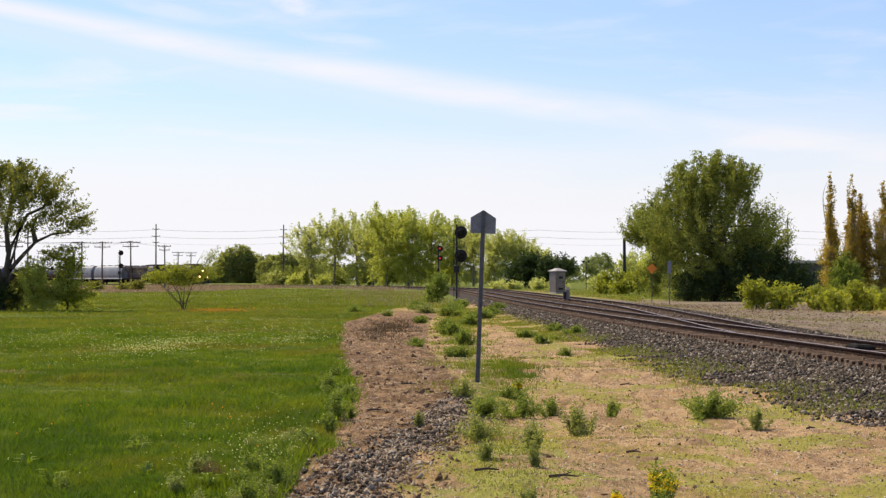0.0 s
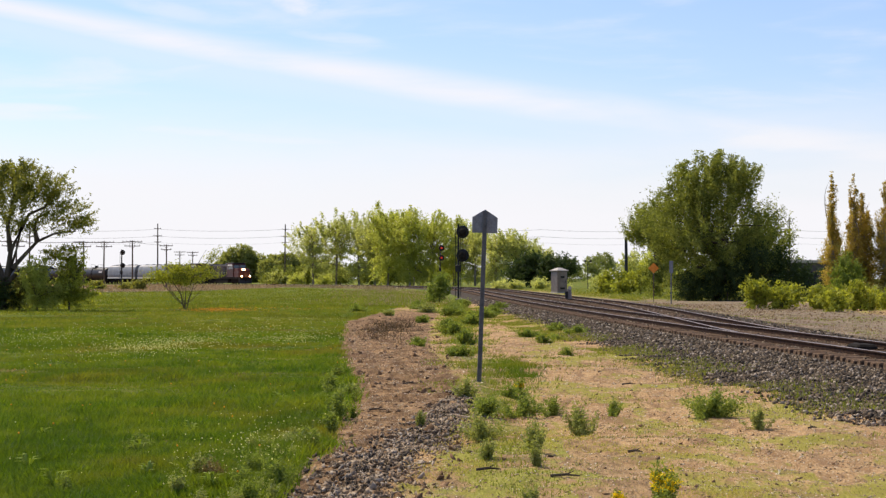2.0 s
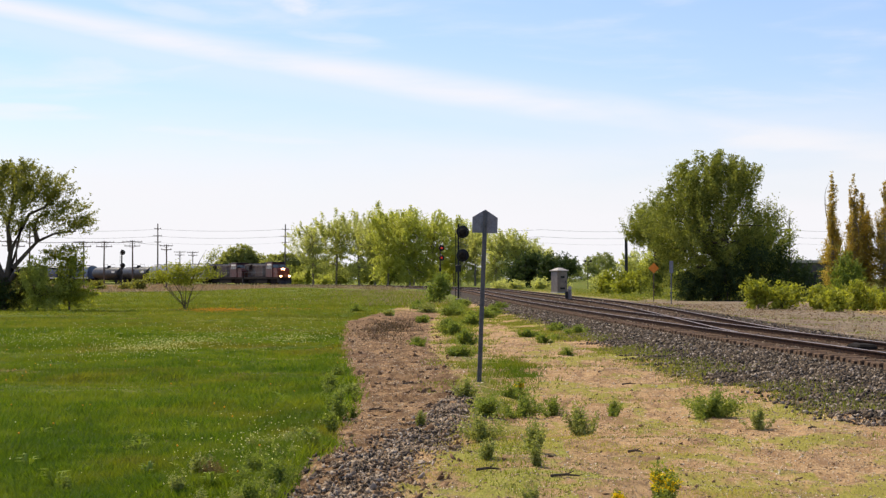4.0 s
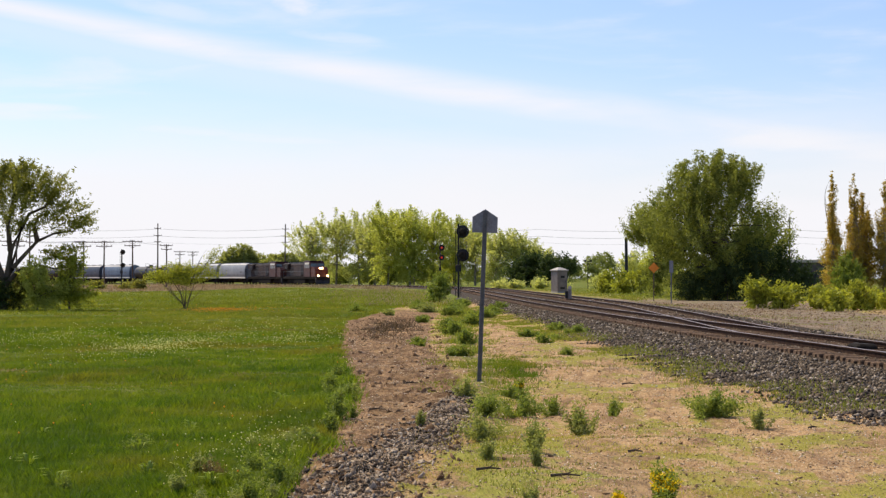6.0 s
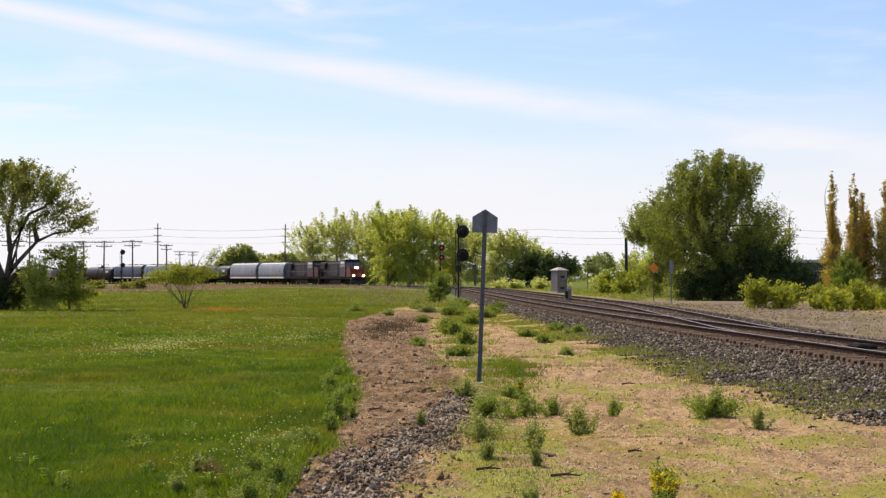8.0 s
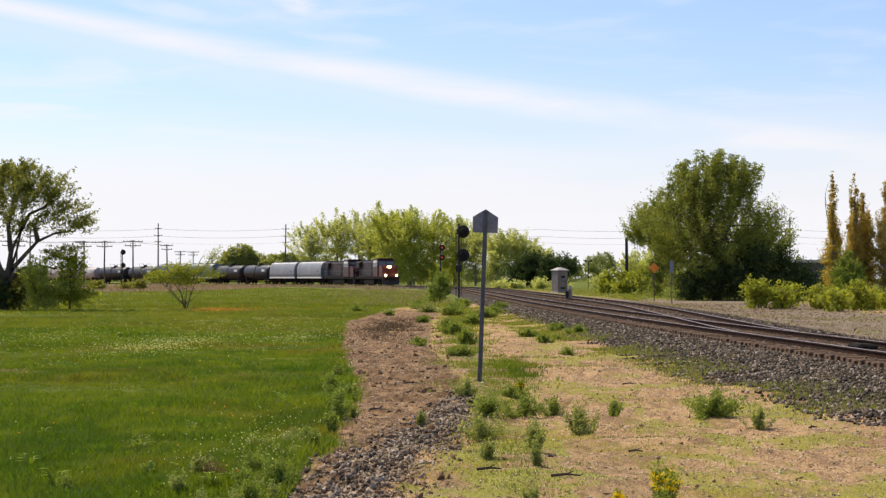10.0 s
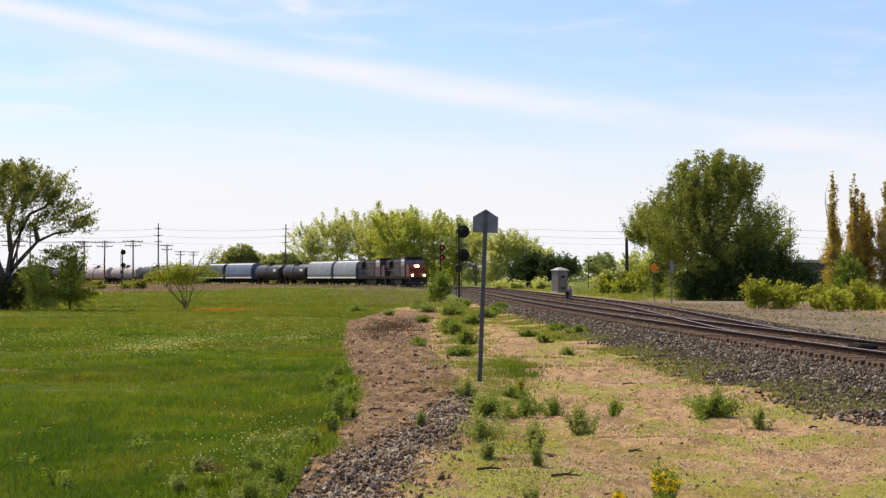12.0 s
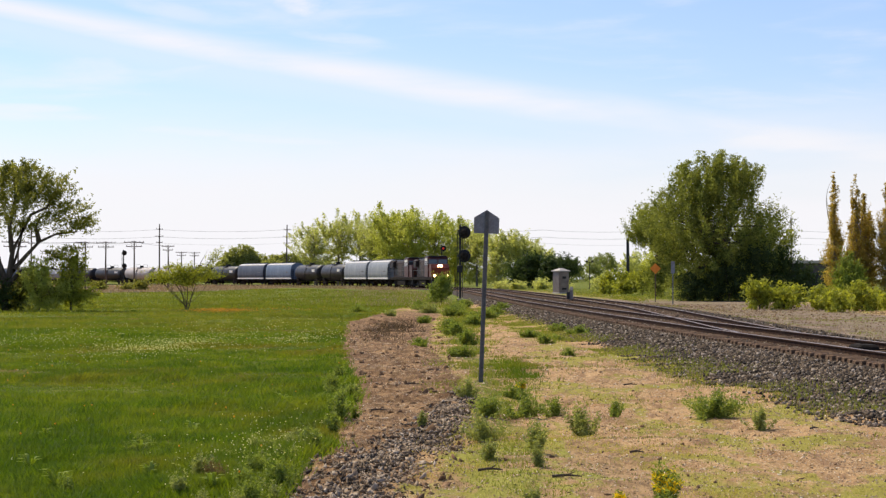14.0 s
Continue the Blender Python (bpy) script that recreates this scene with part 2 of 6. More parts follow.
M["steel"] = plain("galvanised_steel", (0.13, 0.135, 0.145), (0.2, 0.205, 0.215), 0.55, 0.4, 5)
M["sign_back"] = plain("sheet_aluminium_back", (0.20, 0.205, 0.23), (0.27, 0.275, 0.30), 0.55, 0.5, 5)
M["black"] = plain("black_enamel", (0.012, 0.012, 0.013), (0.03, 0.029, 0.028), 0.5, 0, 4)
# grime on running gear; on the hopper outlets it also paints underside shade
M["grime_and_shade"] = plain("grimy_shaded_underframe", (0.014, 0.012, 0.010), (0.04, 0.033, 0.027), 0.9, 0.0, 3, spec=0.05)
M["loco_red"] = plain("loco_red_paint", (0.045, 0.012, 0.009), (0.085, 0.021, 0.013), 0.4, 0, 1.2, spec=0.3)
# loco_red made brighter: the lamps' glow on the nose is in the colour
M["nose_red_lit"] = plain("loco_nose_red_lamp_glow", (0.085, 0.018, 0.009), (0.13, 0.027, 0.012), 0.4, 0, 1.2, spec=0.3)
M["loco_dark"] = plain("loco_sooty_red", (0.02, 0.013, 0.012), (0.045, 0.03, 0.027), 0.65, 0, 0.8, spec=0.15)
# paler grey-brown than the rest of the hood
M["loco_panels"] = plain("loco_grey_brown_panels", (0.05, 0.036, 0.031), (0.10, 0.074, 0.063), 0.6, 0, 1.1, (1, 1, 0.3), 0.15)
M["cream"] = plain("cream_paint", (0.72, 0.70, 0.62), (0.8, 0.78, 0.7), 0.4, 0, 2)
M["hopper_grey"] = plain("hopper_grey_paint", (0.215, 0.23, 0.245), (0.295, 0.31, 0.32), 0.5, 0, 0.7, (1, 1, 0.25))
# pale so that the roofs' reflection of the sky is in the colour
M["hopper_roof_sheen"] = plain("hopper_roof_sky_sheen", (0.5, 0.49, 0.47), (0.62, 0.61, 0.58), 0.5, 0, 0.7)
M["hopper_blue"] = plain("hopper_blue_paint", (0.10, 0.145, 0.21), (0.16, 0.21, 0.275), 0.5, 0, 0.7, (1, 1, 0.25))
M["hopper_slate"] = plain("hopper_slate_paint", (0.05, 0.065, 0.09), (0.09, 0.105, 0.135), 0.5, 0, 0.7, (1, 1, 0.25))
M["tank_black"] = plain("tank_black_paint", (0.010, 0.0103, 0.012), (0.022, 0.022, 0.024), 0.5, 0, 0.9, (1, 1, 0.3), 0.5)
M["tank_grey"] = plain("tank_grey_paint", (0.22, 0.24, 0.27), (0.33, 0.35, 0.38), 0.4, 0, 0.9, (1, 1, 0.3), 0.5)
M["tank_white"] = plain("tank_white_paint", (0.42, 0.37, 0.33), (0.55, 0.50, 0.45), 0.45, 0, 0.9, (1, 1, 0.3), 0.4)
M["box_grey"] = plain("cabinet_grey_paint", (0.20, 0.165, 0.145), (0.28, 0.24, 0.21), 0.5, 0.2, 2)
M["box_roof"] = plain("cabinet_roof_white", (0.42, 0.38, 0.33), (0.52, 0.48, 0.43), 0.5, 0, 2)
M["orange"] = plain("sign_orange", (0.75, 0.23, 0.02), (0.85, 0.30, 0.03), 0.45, 0, 3)
M["concrete"] = plain("concrete", (0.36, 0.35, 0.32), (0.48, 0.46, 0.43), 0.9, 0, 2)
M["brick_dark"] = plain("dark_siding", (0.07, 0.06, 0.06), (0.12, 0.10, 0.10), 0.8, 0, 2)
M["wire"] = plain("wire", (0.10, 0.10, 0.11), (0.16, 0.16, 0.17), 0.6, 0.5, 3)


def stone_material(name, gain, chip_highlight=0.8):
    k = Nodes(name)
    r = k.island()
    c = k.mix(k.step(r, 0.0, 0.7), (0.024 * gain, 0.0185 * gain, 0.0135 * gain), (0.16 * gain, 0.112 * gain, 0.068 * gain))
    # pale chips, which also put the stones' bright highlights into the colour
    c = k.mix(k.step(r, chip_highlight, 0.95), c, (0.37, 0.305, 0.235))
    c = k.mix(k.step(k.noise(0.35, 4), 0.5, 0.75, 0, 0.5), c, (0.20, 0.15, 0.11))
    return k.done(c, 0.78, 0, 0.25)


M["stones"] = stone_material("crushed_stone", 0.85)
M["stones_pale"] = stone_material("crushed_stone_dusty", 2.1, 0.6)


def glow(name, colour, strength):
    k = Nodes(name)
    k.bsdf.inputs["Emission Color"].default_value = (*colour, 1)
    k.bsdf.inputs["Emission Strength"].default_value = strength
    return k.done(colour, 0.4)


M["headlight"] = glow("headlight_glow", (1.0, 0.56, 0.25), 14)
M["red_lamp"] = glow("red_signal_glow", (0.85, 0.05, 0.02), 0.45)


def glass_material():
    k = Nodes("cab_glass")
    return k.done((0.03, 0.035, 0.04), 0.06, 0, 0.8)


M["glass"] = glass_material()


# ---- mesh building ----
class Shape:
    """Collects boxes, tubes and the like into one mesh."""

    def __init__(self):
        self.v, self.f, self.m = [], [], []

    def add(self, verts, faces, mat=0):
        o = len(self.v)
        self.v += [tuple(p) for p in verts]
        self.f += [tuple(i + o for i in f) for f in faces]
        self.m += [mat] * len(faces)
        return self

    def box(self, c, s, m=None, chamfer=0.0, mat=0):
        """A block with its upright edges and top chamfered."""
        x, y, z = (v / 2 for v in s)
        k = min(chamfer, x * 0.9, y * 0.9)
        if k <= 0:
            ring = [(-x, -y), (x, -y), (x, y), (-x, y)]
        else:
            ring = [(-x + k, -y), (x - k, -y), (x, -y + k), (x, y - k), (x - k, y), (-x + k, y), (-x, y - k), (-x, -y + k)]
        n = len(ring)
        levels = [(-z, 0)] + ([(z - k, 0), (z, k)] if k > 0 and k < 2 * z else [(z, 0)])
        vs = []
        for h, inset in levels:
            for a, b in ring:
                vs.append(Vector((a * (1 - inset / x), b * (1 - inset / y), h)))
        if m is not None:
            vs = [m @ p for p in vs]
        vs = [p + Vector(c) for p in vs]
        fs = [tuple(range(n))[::-1], tuple(range(n * (len(levels) - 1), n * len(levels)))]
        for r in range(len(levels) - 1):
            fs += [(r * n + i, r * n + (i + 1) % n, (r + 1) * n + (i + 1) % n, (r + 1) * n + i) for i in range(n)]
        return self.add(vs, fs, mat)

    def tube(self, pts, radii, n=8, mat=0, cap=True):
        pts = [Vector(p) for p in pts]
        if isinstance(radii, (int, float)):
            radii = [radii] * len(pts)
        vs, fs = [], []
        for i, p in enumerate(pts):
            d = (pts[min(i + 1, len(pts) - 1)] - pts[max(i - 1, 0)]).normalized()
            a = d.cross(Vector((0, 0, 1)) if abs(d.z) < 0.9 else Vector((1, 0, 0))).normalized()
            b = d.cross(a)
            vs += [p + (a * math.cos(q) + b * math.sin(q)) * radii[i] for q in (j * math.tau / n for j in range(n))]
        for i in range(len(pts) - 1):
            fs += [(i * n + j, i * n + (j + 1) % n, (i + 1) * n + (j + 1) % n, (i + 1) * n + j) for j in range(n)]
        if cap:
            fs += [tuple(range(n))[::-1], tuple(range((len(pts) - 1) * n, len(pts) * n))]
        return self.add(vs, fs, mat)

    def extrude(self, outline, y0, y1, mat=0):
        """An outline in x and z, drawn out along y."""
        n = len(outline)
        vs = [(x, y0, z) for x, z in outline] + [(x, y1, z) for x, z in outline]
        fs = [tuple(range(n)), tuple(range(n, 2 * n))[::-1]] + [(i, i + n, (i + 1) % n + n, (i + 1) % n) for i in range(n)]
        return self.add(vs, fs, mat)


def mesh_of(name, shape, materials, smooth=False):
    me = bpy.data.meshes.new(name)
    me.from_pydata(shape.v, [], shape.f)
    for m in materials if isinstance(materials, (list, tuple)) else [materials]:
        me.materials.append(m)
    if any(shape.m):
        me.polygons.foreach_set("material_index", shape.m)
    if smooth:
        me.shade_smooth()
        me.set_sharp_from_angle(angle=radians(40))
    me.update()
    return me


def part(name, shape, material, parent=None, label="", smooth=False):
    ob = new(name, mesh_of(name, shape, material, smooth))
    ob.parent = parent
    return tagged(ob, label)


def array_mesh(name, verts, faces, material):
    """A mesh out of numpy arrays of points and of triangles or quads."""
    me = bpy.data.meshes.new(name)
    k = faces.shape[1]
    me.vertices.add(len(verts))
    me.vertices.foreach_set("co", np.ascontiguousarray(verts, np.float32).ravel())
    me.loops.add(faces.size)
    me.loops.foreach_set("vertex_index", np.ascontiguousarray(faces, np.int32).ravel())
    me.polygons.add(len(faces))
    me.polygons.foreach_set("loop_start", np.arange(0, faces.size, k, dtype=np.int32))
    me.materials.append(material)
    me.update(calc_edges=True)
    return me


def thing(name, m, label, category, group="", kind=""):
    ob = new(name)
    ob.empty_display_size = 0.3
    ob.matrix_basis = m
    return tagged(ob, label, category, group, kind)


rng = np.random.default_rng(7)


# ---- the line of the railway ----
BEND_AT = np.array([-60, 0, 120, 220, 280, 340, 420, 520, 620, 760, 1200.0])
BEND = np.array([-0.2, -0.591, -0.253, 0.243, 2.211, 2.717, 1.969, 1.835, 1.2, 0.0, 0.0]) / 1000
STEP = 0.5
LINE_S = np.arange(-60, 1200, STEP)
_k = np.interp(LINE_S, BEND_AT, BEND)
_turn = np.concatenate([[0], np.cumsum((_k[1:] + _k[:-1]) / 2 * STEP)])
_turn += math.atan(0.0763) - np.interp(0, LINE_S, _turn)
_mid = (_turn[1:] + _turn[:-1]) / 2
_x = np.concatenate([[0], -np.cumsum(np.sin(_mid) * STEP)])
_y = np.concatenate([[0], np.cumsum(np.cos(_mid) * STEP)])
LINE_X, LINE_Y = _x + 10.936 - np.interp(0, LINE_S, _x), _y - np.interp(0, LINE_S, _y)
RAIL_TOP = 0.43


def on_line(s, off=0.0):
    """The point of the main line s metres along it, off metres to its right as seen from the camera, and its turn to the left."""
    a = np.interp(s, LINE_S, _turn)
    return np.interp(s, LINE_S, LINE_X) + off * np.cos(a), np.interp(s, LINE_S, LINE_Y) + off * np.sin(a), a


SIDING_AT = (46, 49, 52, 55.5, 59, 63, 67, 71, 75, 80, 85, 90, 95, 100, 105, 112, 120, 140, 200)
SIDING_OFF = (0.0, 0.11, 0.32, 0.59, 0.88, 1.19, 1.5, 1.8, 2.1, 2.45, 2.79, 3.09, 3.35, 3.55, 3.7, 3.87, 3.99, 4.09, 4.1)


def siding(s):
    """How far the second track lies to the right of the main line."""
    return np.interp(s, SIDING_AT, SIDING_OFF)


def line_offset(x, y):
    """Signed distance from the main line (right is positive), and how far along."""
    y = np.asarray(y, float)
    s = np.interp(y, LINE_Y[:1700], LINE_S[:1700])
    a = np.interp(s, LINE_S, _turn)
    return (x - np.interp(s, LINE_S, LINE_X)) * np.cos(a), s


def smooth_step(v, lo, hi):
    t = np.clip((v - lo) / (hi - lo), 0, 1)
    return t * t * (3 - 2 * t)


def rough(x, y, scale, seed=0):
    """Smooth random relief, about -1 to 1, over arrays."""
    x, y = np.asarray(x, float) / scale, np.asarray(y, float) / scale
    i, j = np.floor(x).astype(int), np.floor(y).astype(int)
    u, v = x - i, y - j
    u, v = u * u * (3 - 2 * u), v * v * (3 - 2 * v)

    def value(a, b):
        h = np.sin(a * 127.1 + b * 311.7 + seed * 74.7) * 43758.5453
        return (h - np.floor(h)) * 2 - 1
    return (value(i, j) * (1 - u) + value(i + 1, j) * u) * (1 - v) + (value(i, j + 1) * (1 - u) + value(i + 1, j + 1) * u) * v


def field_edge(y):
    """Where the meadow ends and the bare bank begins."""
    return np.interp(y, [0, 15, 20, 31, 41, 60, 79, 118, 135, 170], [-1.3, -1.28, -1.22, -1.3, -2.1, -3.1, -3.9, -2.6, -1.0, 0.5])


def scrub(x, y):
    """How far a place lies inside the brown scrubland before the far line, in metres."""
    return y - np.interp(x / np.maximum(y, 1), [-0.25, -0.176, -0.125, -0.09, 0], [215, 232, 262, 330, 900])


def ground_height(x, y):
    off, s = line_offset(x, y)
    w = np.where(s > 34, siding(s), 0)
    left = smooth_step(off, -4.6, -1.7)
    right = 1 - smooth_step(off, w + 2.0, w + 7.0) * 0.55
    z = 0.2 * left * right
    crib = np.maximum(1 - smooth_step(np.abs(off), 1.0, 1.35), (1 - smooth_step(np.abs(off - w), 1.0, 1.35)) * (s > 34))
    z = z + 0.085 * crib
    near = np.clip(1 - np.abs(y - 30) / 200, 0, 1)
    bump = rough(x, y, 2.3, 1) * 0.045 + rough(x, y, 0.75, 2) * 0.03 + rough(x, y, 0.42, 4) * 0.026 + rough(x, y, 0.21, 6) * 0.016 + rough(x, y, 9, 3) * 0.05
    bank = smooth_step(x - field_edge(y), 0.0, 0.3) * (1 - smooth_step(x - field_edge(y), 1.5, 2.6)) * (1 - smooth_step(y, 100, 125))
    bump = bump + bank * (rough(x, y, 0.6, 7) * 0.045 + rough(x, y, 0.3, 9) * 0.03 + 0.02)
    z = z + bump * (1 - left) * near
    return z


# the spill of coarse stone on the bank: how far off, its middle and its half width
SPILL_Y, SPILL_MID, SPILL_WIDE = (13.6, 15.6, 18.5, 23, 27, 30.5), (-0.95, -0.78, -0.64, -0.12, 0.1, 0.2), (0.36, 0.36, 0.42, 0.36, 0.22, 0.06)


def build_ground():
    ys = np.concatenate([np.linspace(-120, 8, 18), np.arange(9, 13, 0.5), np.arange(13, 34, 0.11), np.arange(34, 60, 0.22), np.arange(60, 140, 0.6), np.arange(140, 320, 2.5), np.geomspace(322, 4500, 50)])
    xs = np.concatenate([-np.geomspace(3500, 41, 28), np.arange(-40, -9, 0.9), np.arange(-9, -2, 0.25), np.arange(-2, 5, 0.1), np.arange(5, 12, 0.22), np.arange(12, 40, 0.7), np.geomspace(41, 3500, 28)])
    X, Y = np.meshgrid(xs, ys)
    Z = ground_height(X, Y)
    far = np.hypot(X, Y) > 900
    Z = np.where(far, -0.0, Z)
    nx, ny = len(xs), len(ys)
    verts = np.stack([X, Y, Z], -1).reshape(-1, 3)
    i = np.arange(nx - 1)[None] + nx * np.arange(ny - 1)[:, None]
    faces = np.stack([i, i + 1, i + nx + 1, i + nx], -1).reshape(-1, 4)
    me = array_mesh("ground", verts, faces, M["ground"])
    me.shade_smooth()
    off, s = line_offset(X, Y)
    w = siding(s)
    edge = field_edge(Y)
    bare = smooth_step(X - edge, -0.25, 0.25) * (1 - smooth_step(Y, 125, 150))
    path_line = smooth_step(-np.abs(off + 6.5), -2.0, -0.5) * smooth_step(Y, 125, 150) * 0.45
    weeds = np.exp(-((X - np.interp(Y, [15, 30, 60, 120], [0.7, 0.7, 0.3, 1.2])) / np.interp(Y, [15, 30, 60], [0.2, 0.5, 0.8])) ** 2) * 0.55
    toe = np.interp(s, [35, 75], [0, 1.1])
    # dark bed below the spilled stones, painting the shade between them
    spill = np.exp(-((X - np.interp(Y, SPILL_Y, SPILL_MID)) / (np.interp(Y, SPILL_Y, SPILL_WIDE) * 0.8)) ** 2) * smooth_step(Y, 12, 13.5) * (1 - smooth_step(Y, 28, 31)) * 0.8
    zones = {
        "sand": np.maximum(np.maximum(bare - weeds, path_line), smooth_step(off - w, 2.6, 3.6) * (1 - smooth_step(off - w, 7, 14)) * smooth_step(Y, 120, 150) * 0.5),
        "mulch": smooth_step(X - edge, -0.3, 0.2) * (1 - smooth_step(X - np.interp(Y, [15, 24, 31, 48, 79, 110], [-0.55, -0.1, 0.25, -0.35, -0.6, 0]), -0.35, 0.35)) * (1 - smooth_step(Y, 85, 125)) + smooth_step(off, -12, -8) * (1 - smooth_step(off, -4.5, -3.5)) * smooth_step(Y, 230, 280) * 0.42 + smooth_step(scrub(X, Y), 0, 22) * (1 - smooth_step(off, -4.5, -3.0)) * 0.85,
        "dry": smooth_step(X, -0.5, 0.1) * (1 - smooth_step(X - np.interp(Y, [15, 20, 26], [2.3, 2.0, 0.9]), -0.6, 0.6)) * (1 - smooth_step(Y, 21, 27)) * 0.6,
        "yard": smooth_step(off - w, 2.3, 3.4) * (1 - smooth_step(off - w, 9 + 6 * rough(X, Y, 30, 8), 16 + 6 * rough(X, Y, 30, 8))) * (1 - smooth_step(Y, 140, 160)),
        "stone": spill + smooth_step(off - toe, -4.4, -3.7) * (1 - smooth_step(off - w, 2.6, 3.4)),
    }
    for name, z in zones.items():
        a = me.attributes.new(name, "FLOAT", "POINT")
        a.data.foreach_set("value", np.ascontiguousarray(z, np.float32).ravel())
    ob = new("ground", me)
    return tagged(ob, "green meadow with a bare sandy bank beside the railway", "ground", kind="structure")


build_ground()


# ---- trees and bushes ----
def leaf_cloud(centres, radii, per, size, flat=0.8, dirs=None):
    """Small leaves strewn round clump centres, or along sprays that point in dirs: points and triangles."""
    c = np.repeat(centres, per, 0)
    r = np.repeat(radii, per)[:, None]
    p = np.clip(rng.normal(0, 1, c.shape), -1.7, 1.7) * np.array([0.5, 0.5, 0.5 * flat])
    if dirs is not None:
        d = np.repeat(dirs, per, 0)
        along = np.sum(p * d, 1, keepdims=True)
        p = (p - along * d) * 0.62 + d * along * 2.1
    p = c + p * r
    a = rng.normal(0, 1, c.shape)
    a /= np.linalg.norm(a, axis=1, keepdims=True)
    b = np.cross(a, rng.normal(0, 1, c.shape))
    b /= np.linalg.norm(b, axis=1, keepdims=True)
    s = size * rng.uniform(0.6, 1.4, (len(c), 1))
    v = np.stack([p - a * s * 1.15, p + b * s * 0.75, p + a * s * 1.15], 1).reshape(-1, 3)
    return v, np.arange(len(v)).reshape(-1, 3)


def limb(shape, start, end, r0, r1, bow=0.12, n=6, sides=7):
    a, b = Vector(start), Vector(end)
    side = Vector(rng.normal(0, 1, 3)) * (b - a).length * bow
    pts = []
    for i in range(n + 1):
        t = i / n
        pts.append(a.lerp(b, t) + side * (t * (1 - t)) + Vector((0, 0, (b - a).length * 0.1 * math.sin(t * math.pi))))
    shape.tube(pts, [r0 + (r1 - r0) * i / n for i in range(n + 1)], sides)
    return pts


def crown_points(lobes, count, shell=0.55, stray=0.09):
    """Clump centres inside lobes (x, y, z, rx, ry, rz), thicker towards the rind."""
    vol = np.array([l[3] * l[4] * l[5] for l in lobes]) ** 0.75
    pick = rng.choice(len(lobes), count, p=vol / vol.sum())
    L = np.array(lobes)[pick]
    d = rng.normal(0, 1, (count, 3))
    d /= np.linalg.norm(d, axis=1, keepdims=True)
    q = (shell + (1 - shell) * rng.random(count) ** 0.6) * (1 + stray * np.clip(rng.normal(0, 1, count), -2, 1.3))
    inner = rng.random(count) < 0.25
    q = np.where(inner, q * rng.random(count), q)
    p = L[:, :3] + d * L[:, 3:] * q[:, None]
    p[:, 2] = np.maximum(p[:, 2], 0.12)
    return p


def tree(name, at, lobes, trunk_r, trunk_top, clumps, per, leaf, clump_r, mat, label, category="tree", bark="bark", limbs=14, sprigs=0, lean=(0, 0), group="", shell=0.55, kind="", rise=0.3, bones=()):
    """A tapered trunk with limbs that reach into the crown, and a crown of leaf clumps."""
    ob = thing(name, pose(at[0], at[1], float(ground_height(np.array(at[0]), np.array(at[1]))) - 0.03), label, category, group, kind)
    pts = crown_points(lobes, clumps, shell)
    wood = Shape()
    top = Vector((lean[0], lean[1], trunk_top))
    limb(wood, (0, 0, -0.1), top, trunk_r, trunk_r * 0.55, 0.05, 6, 9)
    for bone in bones:
        n = len(bone)
        wood.tube(bone, [trunk_r * (0.78 - 0.62 * i / (n - 1)) for i in range(n)], 7)
    far = pts[rng.choice(len(pts), min(limbs, len(pts)), replace=False)]
    for e in far:
        t = rng.uniform(0.55, 1.0)
        s = Vector((0, 0, 0)).lerp(top, t)
        if e[2] < s.z * 0.6:
            s = s * 0.5
        mid = limb(wood, s, Vector(e), trunk_r * 0.4, trunk_r * 0.06, 0.3, 7, 5)
        for k in range(6):
            f = Vector(pts[rng.integers(len(pts))])
            m = mid[2 + k % 4]
            if (f - m).length < 3.2 * clump_r + 1.2:
                limb(wood, m, f, trunk_r * 0.15, trunk_r * 0.04, 0.2, 3, 3)
    part("trunk", wood, M[bark], ob, smooth=True)
    radii = clump_r * rng.uniform(0.55, 1.35, len(pts))
    heart = np.array([0, 0, np.mean([l[2] for l in lobes]) * 0.7])
    dirs = pts - heart + rng.normal(0, 0.35, pts.shape) * clump_r * 2
    dirs /= np.linalg.norm(dirs, axis=1, keepdims=True)
    dirs[:, 2] += rise
    dirs /= np.linalg.norm(dirs, axis=1, keepdims=True)
    v, f = leaf_cloud(pts, radii, per, leaf, 0.8, dirs)
    v[:, 2] = np.maximum(v[:, 2], 0.03)
    if sprigs:
        up = pts[np.argsort(-(pts[:, 2] + rng.normal(0, 1.0, len(pts))))[:sprigs]]
        w = np.concatenate([up + np.array([0, 0, 1.0]) * k * clump_r * 0.5 + rng.normal(0, 0.08, up.shape) for k in range(1, 4)])
        v2, f2 = leaf_cloud(w, np.full(len(w), clump_r * 0.35), max(4, per // 4), leaf)
        f = np.concatenate([f, f2 + len(v)])
        v = np.concatenate([v, v2])
    crown = new("crown", array_mesh("crown", v, f, M[mat]))
    crown.parent = ob
    return ob


